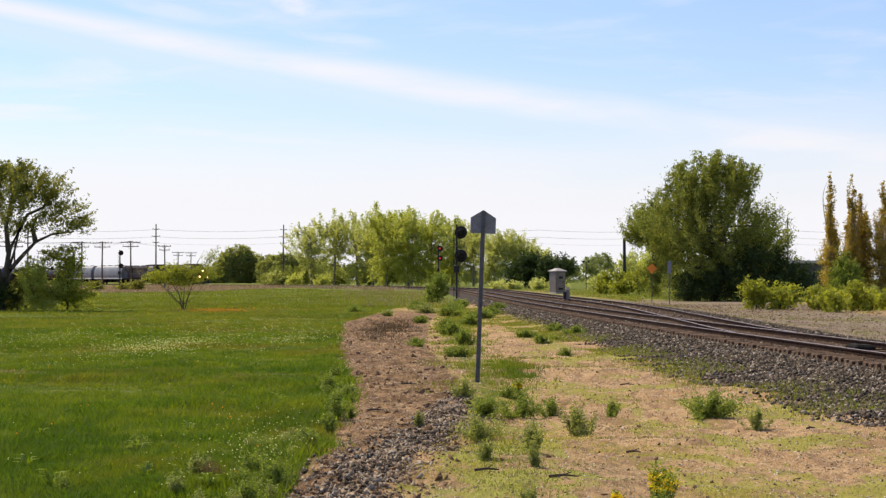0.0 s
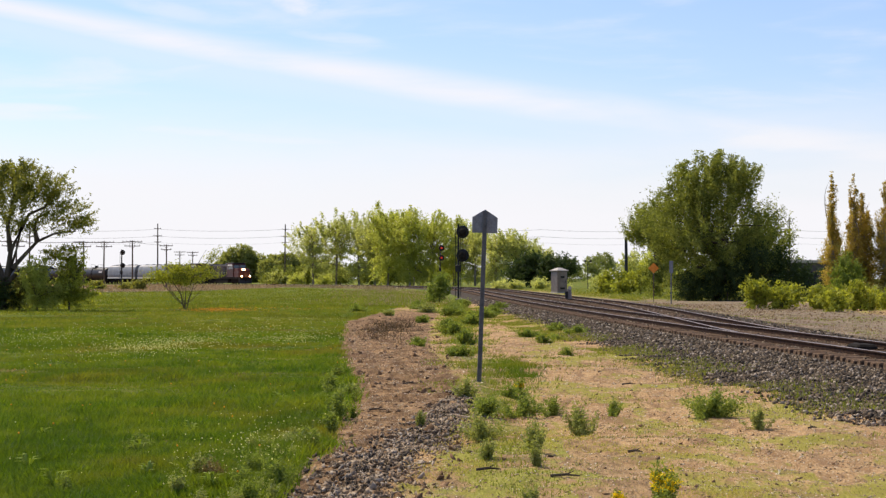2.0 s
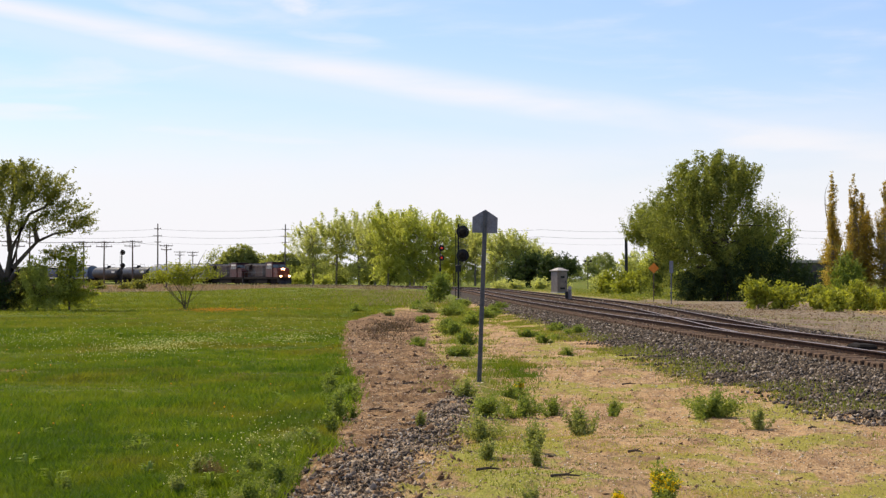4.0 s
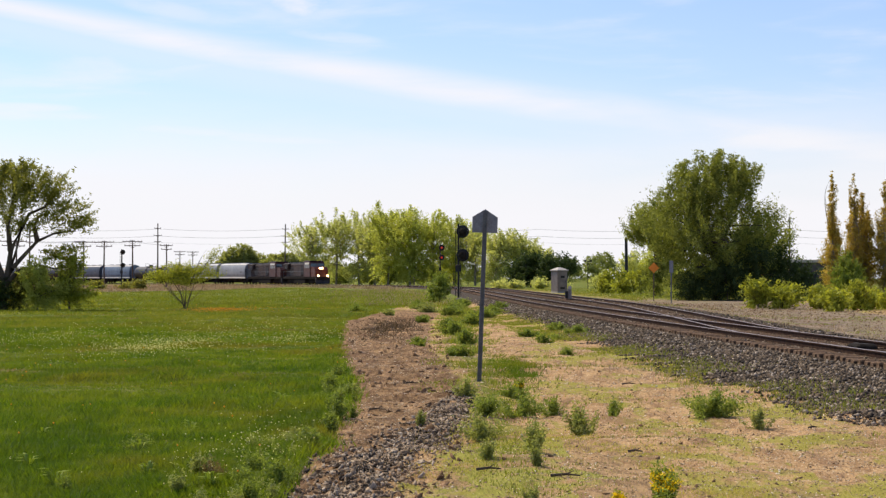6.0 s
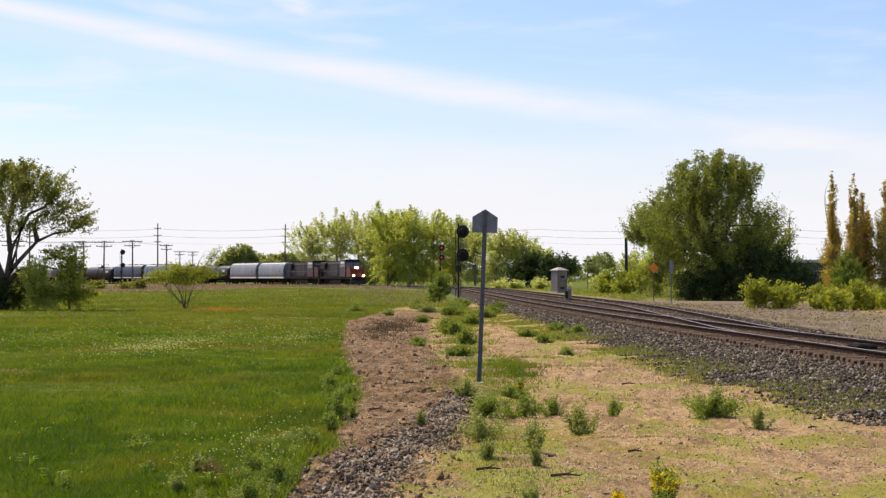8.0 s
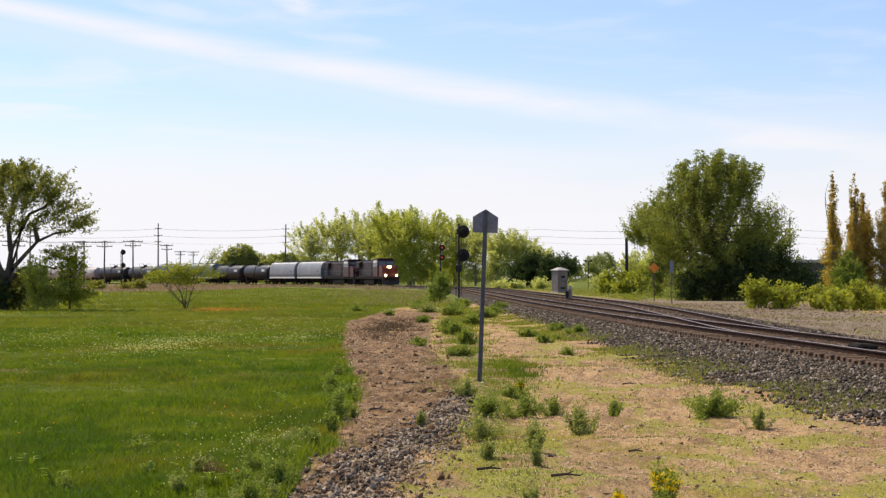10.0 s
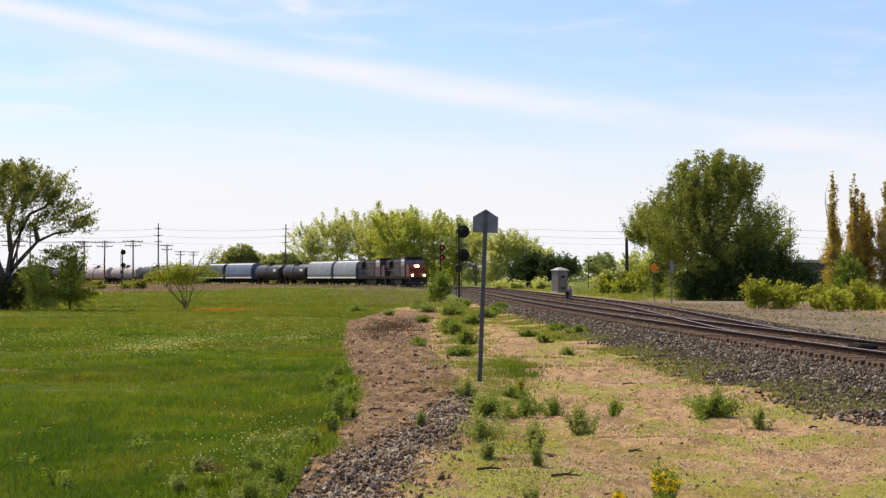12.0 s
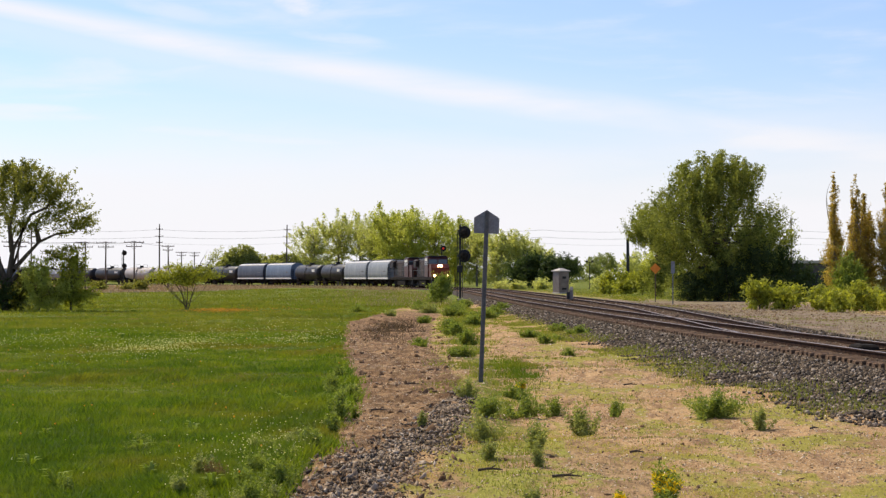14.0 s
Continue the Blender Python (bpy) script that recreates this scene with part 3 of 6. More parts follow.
def build_trees():
    # the oak at the meadow's edge
    tree("meadow_tree", (-23.6, 105), [(-1.4, 0, 6.0, 3.0, 2.8, 1.9), (1.2, 0, 6.5, 2.1, 2.2, 1.4), (2.7, 0, 6.3, 1.3, 1.4, 1.2), (3.2, 0.3, 5.1, 1.6, 1.6, 0.95), (-3.4, 0, 4.6, 2.4, 2.4, 2.2), (0.8, 0.2, 7.3, 1.7, 1.6, 0.6), (4.1, 0, 4.6, 0.8, 0.9, 0.6), (2.9, 0, 2.9, 1.4, 1.0, 0.8), (0.9, 0, 4.7, 1.4, 1.4, 0.7)],
         0.2, 1.9, 680, 45, 0.08, 0.31, "leaf_oak", "spreading olive-green tree with dark crooked limbs at the meadow's edge", limbs=4, lean=(0.0, 0), shell=0.35, rise=0.15, sprigs=40,
         bones=([(0.1, 0, 1.5), (0.45, 0, 2.3), (1.1, 0.1, 3.05), (1.75, 0.15, 3.75), (2.6, 0.2, 4.15), (3.8, 0.2, 4.3)], [(0.15, 0, 1.8), (0.4, -0.1, 3.3), (1.0, -0.15, 4.5), (1.35, -0.1, 5.2), (2.2, 0, 5.6), (2.6, 0, 6.5)], [(1.75, 0.15, 3.75), (1.6, 0, 4.6), (2.0, 0, 5.3)],
                [(0.0, 0, 1.7), (-0.5, 0.1, 3.0), (-1.4, 0.1, 4.2), (-2.2, 0.1, 5.6)], [(0.1, 0, 1.4), (0.8, -0.2, 2.15), (1.9, -0.25, 2.45), (2.9, -0.2, 2.25)], [(0.35, -0.05, 3.2), (0.2, 0, 4.6), (0.5, 0.1, 6.2), (0.4, 0.1, 7.2)]))
    tree("shrub", (-21.6, 104), [(0, 0, 1.3, 0.8, 0.8, 1.1), (0.7, 0, 0.9, 0.7, 0.8, 0.8), (-0.4, 0, 2.0, 0.5, 0.5, 0.5)], 0.05, 0.9, 90, 56, 0.075, 0.33, "leaf_spring", "rounded light green shrub beneath the meadow tree", "shrub", limbs=10, group="shrubs under the meadow tree", sprigs=10)
    tree("shrub", (-22.9, 105.5), [(0, 0, 0.9, 0.8, 0.8, 0.8), (0.3, 0, 1.5, 0.6, 0.5, 0.5)], 0.05, 0.8, 80, 60, 0.075, 0.33, "leaf_oak", "olive shrub beneath the meadow tree", "shrub", limbs=8, group="shrubs under the meadow tree", sprigs=6)
    tree("shrub", (-20.0, 104.5), [(0, 0, 1.5, 0.8, 0.8, 1.3), (-0.6, 0, 0.8, 0.9, 0.8, 0.7), (0.2, 0, 2.4, 0.45, 0.4, 0.5), (0.9, 0, 1.0, 0.6, 0.6, 0.7)], 0.06, 1.6, 120, 54, 0.075, 0.33, "leaf_hedge", "olive green tall shrub beneath the meadow tree", "shrub", limbs=12, group="shrubs under the meadow tree", sprigs=10)
    # the shade round the trunk's foot is put into this shrub's dark leaves
    tree("shrub", (-24.5, 104.6), [(0, 0, 1.1, 1.2, 0.9, 1.0), (0.9, 0, 0.7, 0.8, 0.8, 0.7), (-0.8, 0, 1.6, 0.8, 0.7, 0.7)], 0.05, 0.9, 110, 56, 0.075, 0.34, "leaf_dark_and_shade", "dark shaded shrub round the meadow tree's foot", "shrub", limbs=8, group="shrubs under the meadow tree", sprigs=4)
    tree("sapling", (-14.7, 111), [(-1.3, 0, 1.9, 0.8, 0.6, 0.3), (-0.4, 0, 2.2, 0.9, 0.7, 0.35), (0.6, 0, 2.2, 0.9, 0.7, 0.35), (1.4, 0, 2.0, 0.6, 0.5, 0.3), (0, 0, 1.6, 1.3, 0.8, 0.25), (1.5, 0, 3.0, 0.3, 0.2, 0.3)], 0.045, 0.3, 150, 36, 0.058, 0.3, "leaf_hedge", "sparse young sapling with thin stems in the meadow", "sapling", limbs=7, sprigs=8, rise=-0.1,
         bones=([(-0.05, 0, 0), (-0.25, 0, 0.9), (-0.9, 0, 1.9), (-1.4, 0, 2.2)], [(0, 0, 0), (0.05, 0, 1.0), (0.1, 0, 2.3)], [(0.08, 0, 0), (0.35, 0, 1.0), (0.7, 0, 1.9), (1.5, 0, 2.4)], [(0.5, 0, 1.5), (1.2, 0, 2.6), (1.75, 0, 3.3)], [(0.3, 0, 1.4), (0.8, 0, 2.7), (1.2, 0, 3.4)]))
    # the bush before the line and its neighbours
    tree("bush", (-0.35, 137), [(0, 0, 1.0, 0.8, 0.7, 0.9), (0.3, 0, 1.45, 0.5, 0.5, 0.5), (-0.5, 0, 0.6, 0.5, 0.5, 0.5)], 0.05, 1.0, 80, 45, 0.075, 0.3, "leaf_weed", "leafy green bush beside the railway bank", "bush", limbs=8, sprigs=6)
    # big trees beyond the siding
    tree("roadside_tree", (20.2, 146), [(-0.6, 0, 5.0, 4.4, 4.2, 4.0), (0.0, 0, 8.2, 2.9, 2.8, 2.2), (0.4, 0, 9.2, 1.3, 1.3, 0.9), (-2.2, 0, 8.3, 1.4, 1.4, 1.0), (2.2, 0, 8.7, 1.2, 1.2, 0.9), (-3.2, 0, 5.7, 2.6, 2.6, 2.2), (2.5, 0.4, 4.6, 2.8, 2.8, 2.7), (0, -0.4, 2.2, 4.0, 3.4, 1.9), (-1.2, -0.6, 1.1, 2.6, 2.4, 1.1), (2.2, -0.6, 1.1, 2.8, 2.4, 1.1)],
         0.4, 5.0, 900, 104, 0.088, 0.62, "leaf_elm", "large dense dark green tree with a rounded ragged crown", limbs=30, sprigs=200, shell=0.68, rise=0.5)
    tree("roadside_tree", (24.0, 149), [(0, 0, 4.0, 2.2, 2.2, 2.5), (-0.8, 0, 2.4, 2.2, 2.0, 2.0), (0.9, 0, 4.7, 1.4, 1.4, 1.3)], 0.25, 3.6, 190, 80, 0.10, 0.65, "leaf_elm", "smaller dark green tree grown into a larger one", limbs=14, sprigs=20)
    tree("roadside_tree", (18.6, 174), [(-0.3, 0, 6.3, 1.8, 1.7, 1.6), (-1.3, 0, 5.6, 1.3, 1.2, 0.9), (1.3, 0, 4.6, 1.5, 1.5, 2.2), (0.2, -0.3, 1.7, 1.3, 1.1, 1.5)], 0.15, 4.6, 270, 80, 0.10, 0.6, "leaf_elm", "slim green tree leaning out beside a larger one", limbs=12, sprigs=10)
    # dark bushes added to paint the shaded foliage low in the crowns
    for x, y, h, r in ((18.2, 143.5, 2.0, 1.3), (20.6, 143, 2.8, 1.7), (22.6, 143.2, 4.0, 1.7), (24.6, 145, 3.8, 1.6), (26.3, 147, 2.8, 1.4)):
        tree("undergrowth_bush", (x, y), [(0, 0, h * 0.45, r, r * 0.8, h * 0.48), (0.3, 0, h * 0.75, r * 0.6, r * 0.6, h * 0.3)], 0.06, h * 0.5, 80, 50, 0.1, 0.45, "leaf_dark_and_shade", "dark bush added for the shade under a large tree's crown", "bush", limbs=5, group="undergrowth beneath the large trees")
    tree("shrub", (42.8, 214), [(0, 0, 1.6, 1.7, 1.4, 1.5), (1.5, 0, 1.3, 1.3, 1.2, 1.2)], 0.08, 1.2, 90, 55, 0.12, 0.55, "leaf_dark_and_shade", "dark shrub before the low shed", "shrub", limbs=6)
    # bronze poplars
    for x, y, h, r in ((33.8, 171, 10.3, 0.66), (34.3, 173, 7.4, 0.8), (35.7, 171, 10.6, 0.72), (36.5, 172, 9.0, 0.95), (36.0, 173, 7.4, 1.0), (37.2, 173, 7.8, 0.95), (38.3, 171, 9.7, 0.85), (39.0, 172, 8.6, 0.95), (40.2, 172, 9.0, 0.9)):
        lobes = [(rng.normal(0, 0.1), 0, h * q, r * w, r * w, h * 0.13) for q, w in ((0.15, 0.9), (0.3, 1.1), (0.45, 1.05), (0.6, 0.85), (0.74, 0.62), (0.86, 0.36), (0.93, 0.18))]
        tree("poplar", (x, y), lobes, 0.12, h * 0.8, 190, 46, 0.085, 0.34, "leaf_poplar", "narrow upright poplar with bronze spring foliage", "tree", limbs=24, sprigs=14, group="row of poplars", bark="bark_pale", rise=0.9)
    tree("shrub", (34.3, 167), [(0, 0, 1.6, 1.4, 1.0, 1.5), (0.1, 0, 2.9, 0.9, 0.8, 0.9)], 0.07, 1.2, 100, 60, 0.10, 0.45, "leaf_weed", "green shrub at the poplars' feet", "shrub", limbs=6)
    # low yellow-green hedge along the yard
    for x in np.arange(17.2, 27.4, 0.62):
        h = 0.62 + 0.7 * rng.random() ** 1.2 + (0.35 if x < 18.6 else 0)
        tree("hedge_bush", (x + rng.normal(0, 0.22), 103 + rng.normal(0, 2.2)), [(0, 0, h * 0.5, 0.75, 0.8, h * 0.5), (rng.normal(0, 0.4), 0, h * 0.75, 0.45, 0.5, h * 0.32)], 0.04, h * 0.5, 46, 24, 0.115, 0.27, "leaf_hedge",
             "low yellow-green leafy bush along the gravel yard", "bush", limbs=5, sprigs=4, group="row of low bushes")
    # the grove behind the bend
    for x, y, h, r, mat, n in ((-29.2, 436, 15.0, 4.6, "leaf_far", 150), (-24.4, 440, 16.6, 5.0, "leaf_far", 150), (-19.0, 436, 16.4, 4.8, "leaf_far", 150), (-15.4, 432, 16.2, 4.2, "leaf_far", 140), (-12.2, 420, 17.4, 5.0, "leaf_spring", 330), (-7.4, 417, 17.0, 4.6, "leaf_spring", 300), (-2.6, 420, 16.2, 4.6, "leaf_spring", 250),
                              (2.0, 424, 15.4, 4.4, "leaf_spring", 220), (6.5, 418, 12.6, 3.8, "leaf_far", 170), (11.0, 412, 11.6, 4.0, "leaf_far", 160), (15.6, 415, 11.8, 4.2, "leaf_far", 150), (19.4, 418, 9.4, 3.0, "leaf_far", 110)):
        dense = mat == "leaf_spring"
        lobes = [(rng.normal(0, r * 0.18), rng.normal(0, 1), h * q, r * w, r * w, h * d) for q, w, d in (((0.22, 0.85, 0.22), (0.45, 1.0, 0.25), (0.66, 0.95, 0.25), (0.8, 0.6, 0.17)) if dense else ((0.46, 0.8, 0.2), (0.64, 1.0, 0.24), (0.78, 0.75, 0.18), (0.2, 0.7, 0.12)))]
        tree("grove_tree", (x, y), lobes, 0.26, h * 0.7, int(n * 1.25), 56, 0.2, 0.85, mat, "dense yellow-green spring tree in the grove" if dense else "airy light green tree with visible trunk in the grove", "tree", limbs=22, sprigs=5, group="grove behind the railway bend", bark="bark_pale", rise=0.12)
    for x, y, h, r in ((-17.0, 445, 7.0, 3.0), (-12.5, 440, 6.5, 3.0), (-33, 445, 4.5, 3.0), (-38, 440, 3.6, 2.8), (-24, 452, 5.0, 3.0)):
        tree("thicket_bush", (x, y), [(0, 0, h * 0.45, r, r, h * 0.45), (1, 0, h * 0.7, r * 0.6, r * 0.6, h * 0.3)], 0.15, h * 0.5, 90, 60, 0.24, 0.9, "leaf_elm", "green thicket bush behind the railway bend", "bush", limbs=6, group="thicket behind the bend")
    for x, y, h, r in ((17.6, 330, 5.6, 2.6), (14.6, 334, 5.9, 2.6), (20.2, 333, 5.0, 2.2), (12.6, 336, 4.6, 2.0)):
        tree("dark_bush", (x, y), [(0, 0, h * 0.45, r, r, h * 0.48), (0.4, 0, h * 0.7, r * 0.7, r * 0.7, h * 0.3)], 0.15, h * 0.5, 100, 60, 0.2, 0.8, "leaf_dark_and_shade", "dark rounded evergreen bush behind the siding", "bush", limbs=6, group="dark bushes behind the siding")
    # small growth along the far side of the line
    for x, y, h, r, mat in ((-37.5, 436, 3.2, 2.2, "leaf_far"), (-32.0, 425, 2.4, 1.8, "leaf_spring"), (-26, 420, 2.2, 1.6, "leaf_spring"), (11, 300, 0.9, 1.2, "leaf_far"), (14.4, 296, 1.1, 1.3, "leaf_far"), (17.5, 300, 0.8, 1.4, "leaf_far"), (8.6, 310, 0.9, 1.2, "leaf_far"),
                         (-52.5, 296, 1.0, 1.0, "leaf_oak"), (-48.5, 300, 0.8, 1.2, "leaf_oak"), (-45.6, 292, 1.2, 0.7, "leaf_oak"), (29.5, 280, 2.8, 1.8, "leaf_spring"), (18.6, 205, 2.2, 1.2, "leaf_hedge"), (20.4, 204, 2.6, 1.3, "leaf_hedge"), (22.2, 207, 2.8, 1.4, "leaf_hedge"), (17.4, 212, 1.8, 1.0, "leaf_hedge"), (32.5, 275, 2.6, 1.8, "leaf_spring"), (27.2, 285, 5.2, 2.2, "leaf_far"), (31.4, 300, 6.6, 2.6, "leaf_spring"), (24.0, 300, 2.2, 1.6, "leaf_far")):
        tree("scrub_bush", (x, y), [(0, 0, h * 0.5, r, r, h * 0.5), (0.3, 0, h * 0.75, r * 0.55, r * 0.55, h * 0.3)], 0.08, h * 0.5, 50, 42, 0.17, 0.55, mat, "leafy yellow-green scrub bush beyond the line", "bush", limbs=4, group="scrub beyond the line")
    # far woods
    wood_line = []
    hill = []
    for x in np.arange(-84, -40, 2.6):
        h = np.interp(x, [-84, -79, -75, -70, -66, -58, -50, -44, -40], [6.0, 11.0, 13.4, 12.8, 10.4, 10.2, 9.6, 8.2, 7.0]) + rng.normal(0, 0.35)
        hill += [(x, 705 + rng.normal(0, 6), h * 0.4, 3.2, 3.2, h * 0.42), (x + rng.normal(0, 0.8), 705, h * 0.7, 2.6, 2.6, h * 0.3)]
    pts = crown_points(hill, 2600, 0.75)
    v, f = leaf_cloud(pts, rng.uniform(0.7, 1.4, len(pts)), 24, 0.42)
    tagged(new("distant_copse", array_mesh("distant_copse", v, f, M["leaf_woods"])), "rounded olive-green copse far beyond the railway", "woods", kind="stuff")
    for x in np.arange(46, 150, 3.6):
        wood_line.append((x, 690 + rng.normal(0, 10), np.interp(x, [46, 52, 56, 62, 80, 150], [9.5, 11.0, 10.8, 9.5, 9, 9]) + rng.normal(0, 0.8), 3.6))
    for x in np.arange(-60, 60, 5.0):
        wood_line.append((x, 800 + rng.normal(0, 12), 7 + rng.normal(0, 0.8), 4.6))
    for x in np.arange(-330, -90, 7.0):
        wood_line.append((x, 900 + rng.normal(0, 12), 3.6 + rng.normal(0, 0.8), 5.6))
    lob = []
    for x, y, h, r in wood_line:
        lob += [(x, y, h * 0.4, r, r, h * 0.42), (x + rng.normal(0, 1), y, h * 0.68, r * 0.75, r * 0.75, h * 0.32)]
    pts = crown_points(lob, 5000, 0.75)
    v, f = leaf_cloud(pts, rng.uniform(0.7, 1.5, len(pts)), 22, 0.42)
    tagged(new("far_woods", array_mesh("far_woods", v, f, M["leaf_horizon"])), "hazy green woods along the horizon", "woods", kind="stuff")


build_trees()


# ---- the railway ----
def rail_profile(shape, s0, s1, off, step):
    prof = [(-0.07, -0.17), (0.07, -0.17), (0.07, -0.15), (0.012, -0.135), (0.012, -0.04), (0.036, -0.03), (0.036, -0.003), (0.028, 0.0), (-0.028, 0.0), (-0.036, -0.003), (-0.036, -0.03), (-0.012, -0.04), (-0.012, -0.135), (-0.07, -0.15)]
    ss = np.arange(s0, s1 + step, step)
    n = len(prof)
    vs, fs, ms = [], [], []
    for s in ss:
        o = off(s) if callable(off) else off
        x, y, a = on_line(s, o)
        for px, pz in prof:
            vs.append((x + px * math.cos(a), y + px * math.sin(a), RAIL_TOP + pz))
    for i in range(len(ss) - 1):
        for j in range(n):
            fs.append((i * n + j, i * n + (j + 1) % n, (i + 1) * n + (j + 1) % n, (i + 1) * n + j))
            ms.append(1 if j in (6, 7, 8) else 0)
    shape.add(vs, fs)
    shape.m[-len(ms):] = ms


def build_rails():
    for name, offs, s0, s1, lab in (("main_track", lambda s: 0.0, -40, 760, "main railway track of rusty steel rails on wooden ties"), ("siding_track", lambda s: float(siding(s)), 48.5, 420, "diverging siding track with rusty rails")):
        ob = thing(name, pose(0, 0, 0), lab, "railway track", kind="structure")
        for side in (-0.755, 0.755):
            sh = Shape()
            rail_profile(sh, s0, min(s1, 200), lambda s: offs(s) + side, 1.0)
            if s1 > 200:
                rail_profile(sh, 200, s1, lambda s: offs(s) + side, 4.0)
            part("rail", sh, [M["rail"], M["rail_top"]], ob)
    return


build_rails()


# ---- the train ----
def truck(parent, x, wheels=2, base=1.8, r=0.48):
    """A bogie: side frames, bolster, axles and wheels; x runs along the car."""
    ob = Shape()
    for sy in (-1.0, 1.0):
        ob.box((x, sy, r + 0.05), (base + 1.0, 0.14, 0.3), chamfer=0.04)
        ob.box((x, sy, r - 0.15), (0.7, 0.16, 0.4), chamfer=0.04)
    ob.box((x, 0, r + 0.15), (0.5, 2.1, 0.3), chamfer=0.04)
    t = part("truck", ob, M["grime_and_shade"], parent)
    for i in range(wheels):
        wx = x + (i - (wheels - 1) / 2) * (base / max(1, wheels - 1))
        w = Shape()
        w.tube([(0, -0.8, 0), (0, 0.8, 0)], 0.09, 8)
        for sy in (-0.755, 0.755):
            k = 1 if sy > 0 else -1
            w.tube([(0, sy - 0.07, 0), (0, sy + 0.05, 0), (0, sy + 0.07 * k, 0)], [r, r, r * 0.9], 18)
            w.tube([(0, sy - 0.09 * k, 0), (0, sy - 0.06 * k, 0)], r + 0.03, 18)
            for q in range(3):
                w.box((0.28 * math.cos(q * 2.094), sy + 0.08 * k, 0.28 * math.sin(q * 2.094)), (0.1, 0.03, 0.1))
        o = part("wheelset", w, M["rail"], t)
        o.matrix_basis = pose(wx, 0, r)


def locomotive(label):
    """A six-axle road engine, nose towards -x."""
    ob = thing("locomotive", pose(0, 0, 0), label, "locomotive", "engines of the train")
    L = 22.3
    f = Shape().box((0, 0, 1.35), (L - 0.9, 2.9, 0.42), chamfer=0.06)
    for sx in (-1, 1):
        f.box((sx * (L / 2 - 0.5), 0, 1.05), (0.25, 2.9, 1.0), chamfer=0.06)
        f.box((sx * (L / 2 - 0.2), 0, 0.9), (0.5, 0.3, 0.35), chamfer=0.03)
    f.box((0, 0, 0.72), (7.4, 2.7, 0.95), chamfer=0.15)
    for sx in (-1, 1):
        f.box((sx * 6.9, 0, 0.85), (4.6, 1.9, 0.8), chamfer=0.1)
    part("underframe", f, M["grime_and_shade"], ob, "grimy black underframe and fuel tank")
    plow = Shape()
    plow.add([(-10.9, -1.4, 0.15), (-10.9, 1.4, 0.15), (-10.75, 1.4, 0.9), (-10.75, -1.4, 0.9), (-11.25, 0, 0.15), (-11.0, 0, 0.9)], [(0, 4, 5, 3), (4, 1, 2, 5), (0, 3, 2, 1), (3, 5, 2), (0, 1, 4)])
    part("snow_plow", plow, M["black"], ob)
    hood = Shape().box((3.2, 0, 2.85), (13.4, 1.9, 2.6), chamfer=0.18)
    hood.box((8.9, 0, 3.75), (3.6, 2.9, 1.1), chamfer=0.2)
    hood.box((-1.6, 0, 3.2), (2.6, 2.4, 1.9), chamfer=0.15)
    part("hood", hood, M["loco_dark"], ob, "sooty dark red long hood")
    for x in np.arange(-1.5, 9.5, 0.85):
        for sy in (-1, 1):
            part("vent", Shape().box((x, sy * (1.46 if x > 7.2 else 1.21 if x < -0.4 else 0.96), 3.45 if x > 7.2 else 2.7), (0.62, 0.06, 0.8 if x > 7.2 else 1.5), chamfer=0.02), M["black"], ob)
    for sy in (-1, 1):
        for x, w in ((-2.95, 1.0), (0.9, 1.5), (2.5, 1.5), (4.1, 1.5)):
            part("side_panel", Shape().box((x, sy * (1.24 if x < -0.4 else 0.975), 2.75), (w, 0.06, 2.1), chamfer=0.02), M["loco_panels"], ob, "grey-brown side panel")
    roof = Shape().box((3.4, 0, 4.25), (13.0, 1.5, 0.22), chamfer=0.08)
    for x in (2.2, 6.2, 8.4, 9.8):
        roof.tube([(x, 0, 4.3), (x, 0, 4.55)], 0.62, 16)
    roof.box((0.3, 0, 4.5), (0.8, 0.6, 0.35), chamfer=0.08)
    part("roof_fans", roof, M["black"], ob)
    cab = Shape().extrude([(-7.2, 1.56), (-3.5, 1.56), (-3.5, 4.35), (-3.8, 4.62), (-6.7, 4.62), (-7.2, 4.15)], -1.5, 1.5)
    c = part("cab", cab, M["loco_red"], ob, "dark red cab")
    nose = Shape().extrude([(-9.8, 1.56), (-7.2, 1.56), (-7.2, 3.5), (-9.3, 3.45), (-9.85, 2.9)], -1.35, 1.35)
    part("nose", nose, M["nose_red_lit"], ob, "broad red nose")
    part("front_panel", Shape().box((-7.235, 0, 3.85), (0.03, 2.9, 0.72)), M["loco_red"], c, "red cab front")
    part("cab_roof", Shape().box((-5.25, 0, 4.66), (3.3, 2.7, 0.14), chamfer=0.05), M["black"], c, "sooty black cab roof")
    for sy in (-1, 1):
        for x, w in ((-6.5, 0.75), (-5.3, 1.2), (-4.2, 0.6)):
            part("cab_window", Shape().box((x, sy * 1.5, 3.58), (w, 0.05, 0.62), chamfer=0.02), M["glass"], c)
        # cream strip that paints the bright glint off the cab's side windows
        part("cab_band", Shape().box((-5.4, sy * 1.5, 4.15), (2.6, 0.06, 0.38)), M["cream"], c, "pale band painted for the glint of the cab windows")
        part("windscreen", Shape().box((-7.26, sy * 0.74, 3.85), (0.05, 1.3, 0.66), Matrix.Rotation(radians(3), 3, "Y"), chamfer=0.02), M["glass"], c)
        part("handrail", Shape().tube([(-10.6, sy * 1.45, 1.55), (-10.6, sy * 1.45, 2.6), (-7.4, sy * 1.45, 2.6), (10.4, sy * 1.45, 2.6), (10.4, sy * 1.45, 1.55)], 0.025, 6), M["steel"], ob)
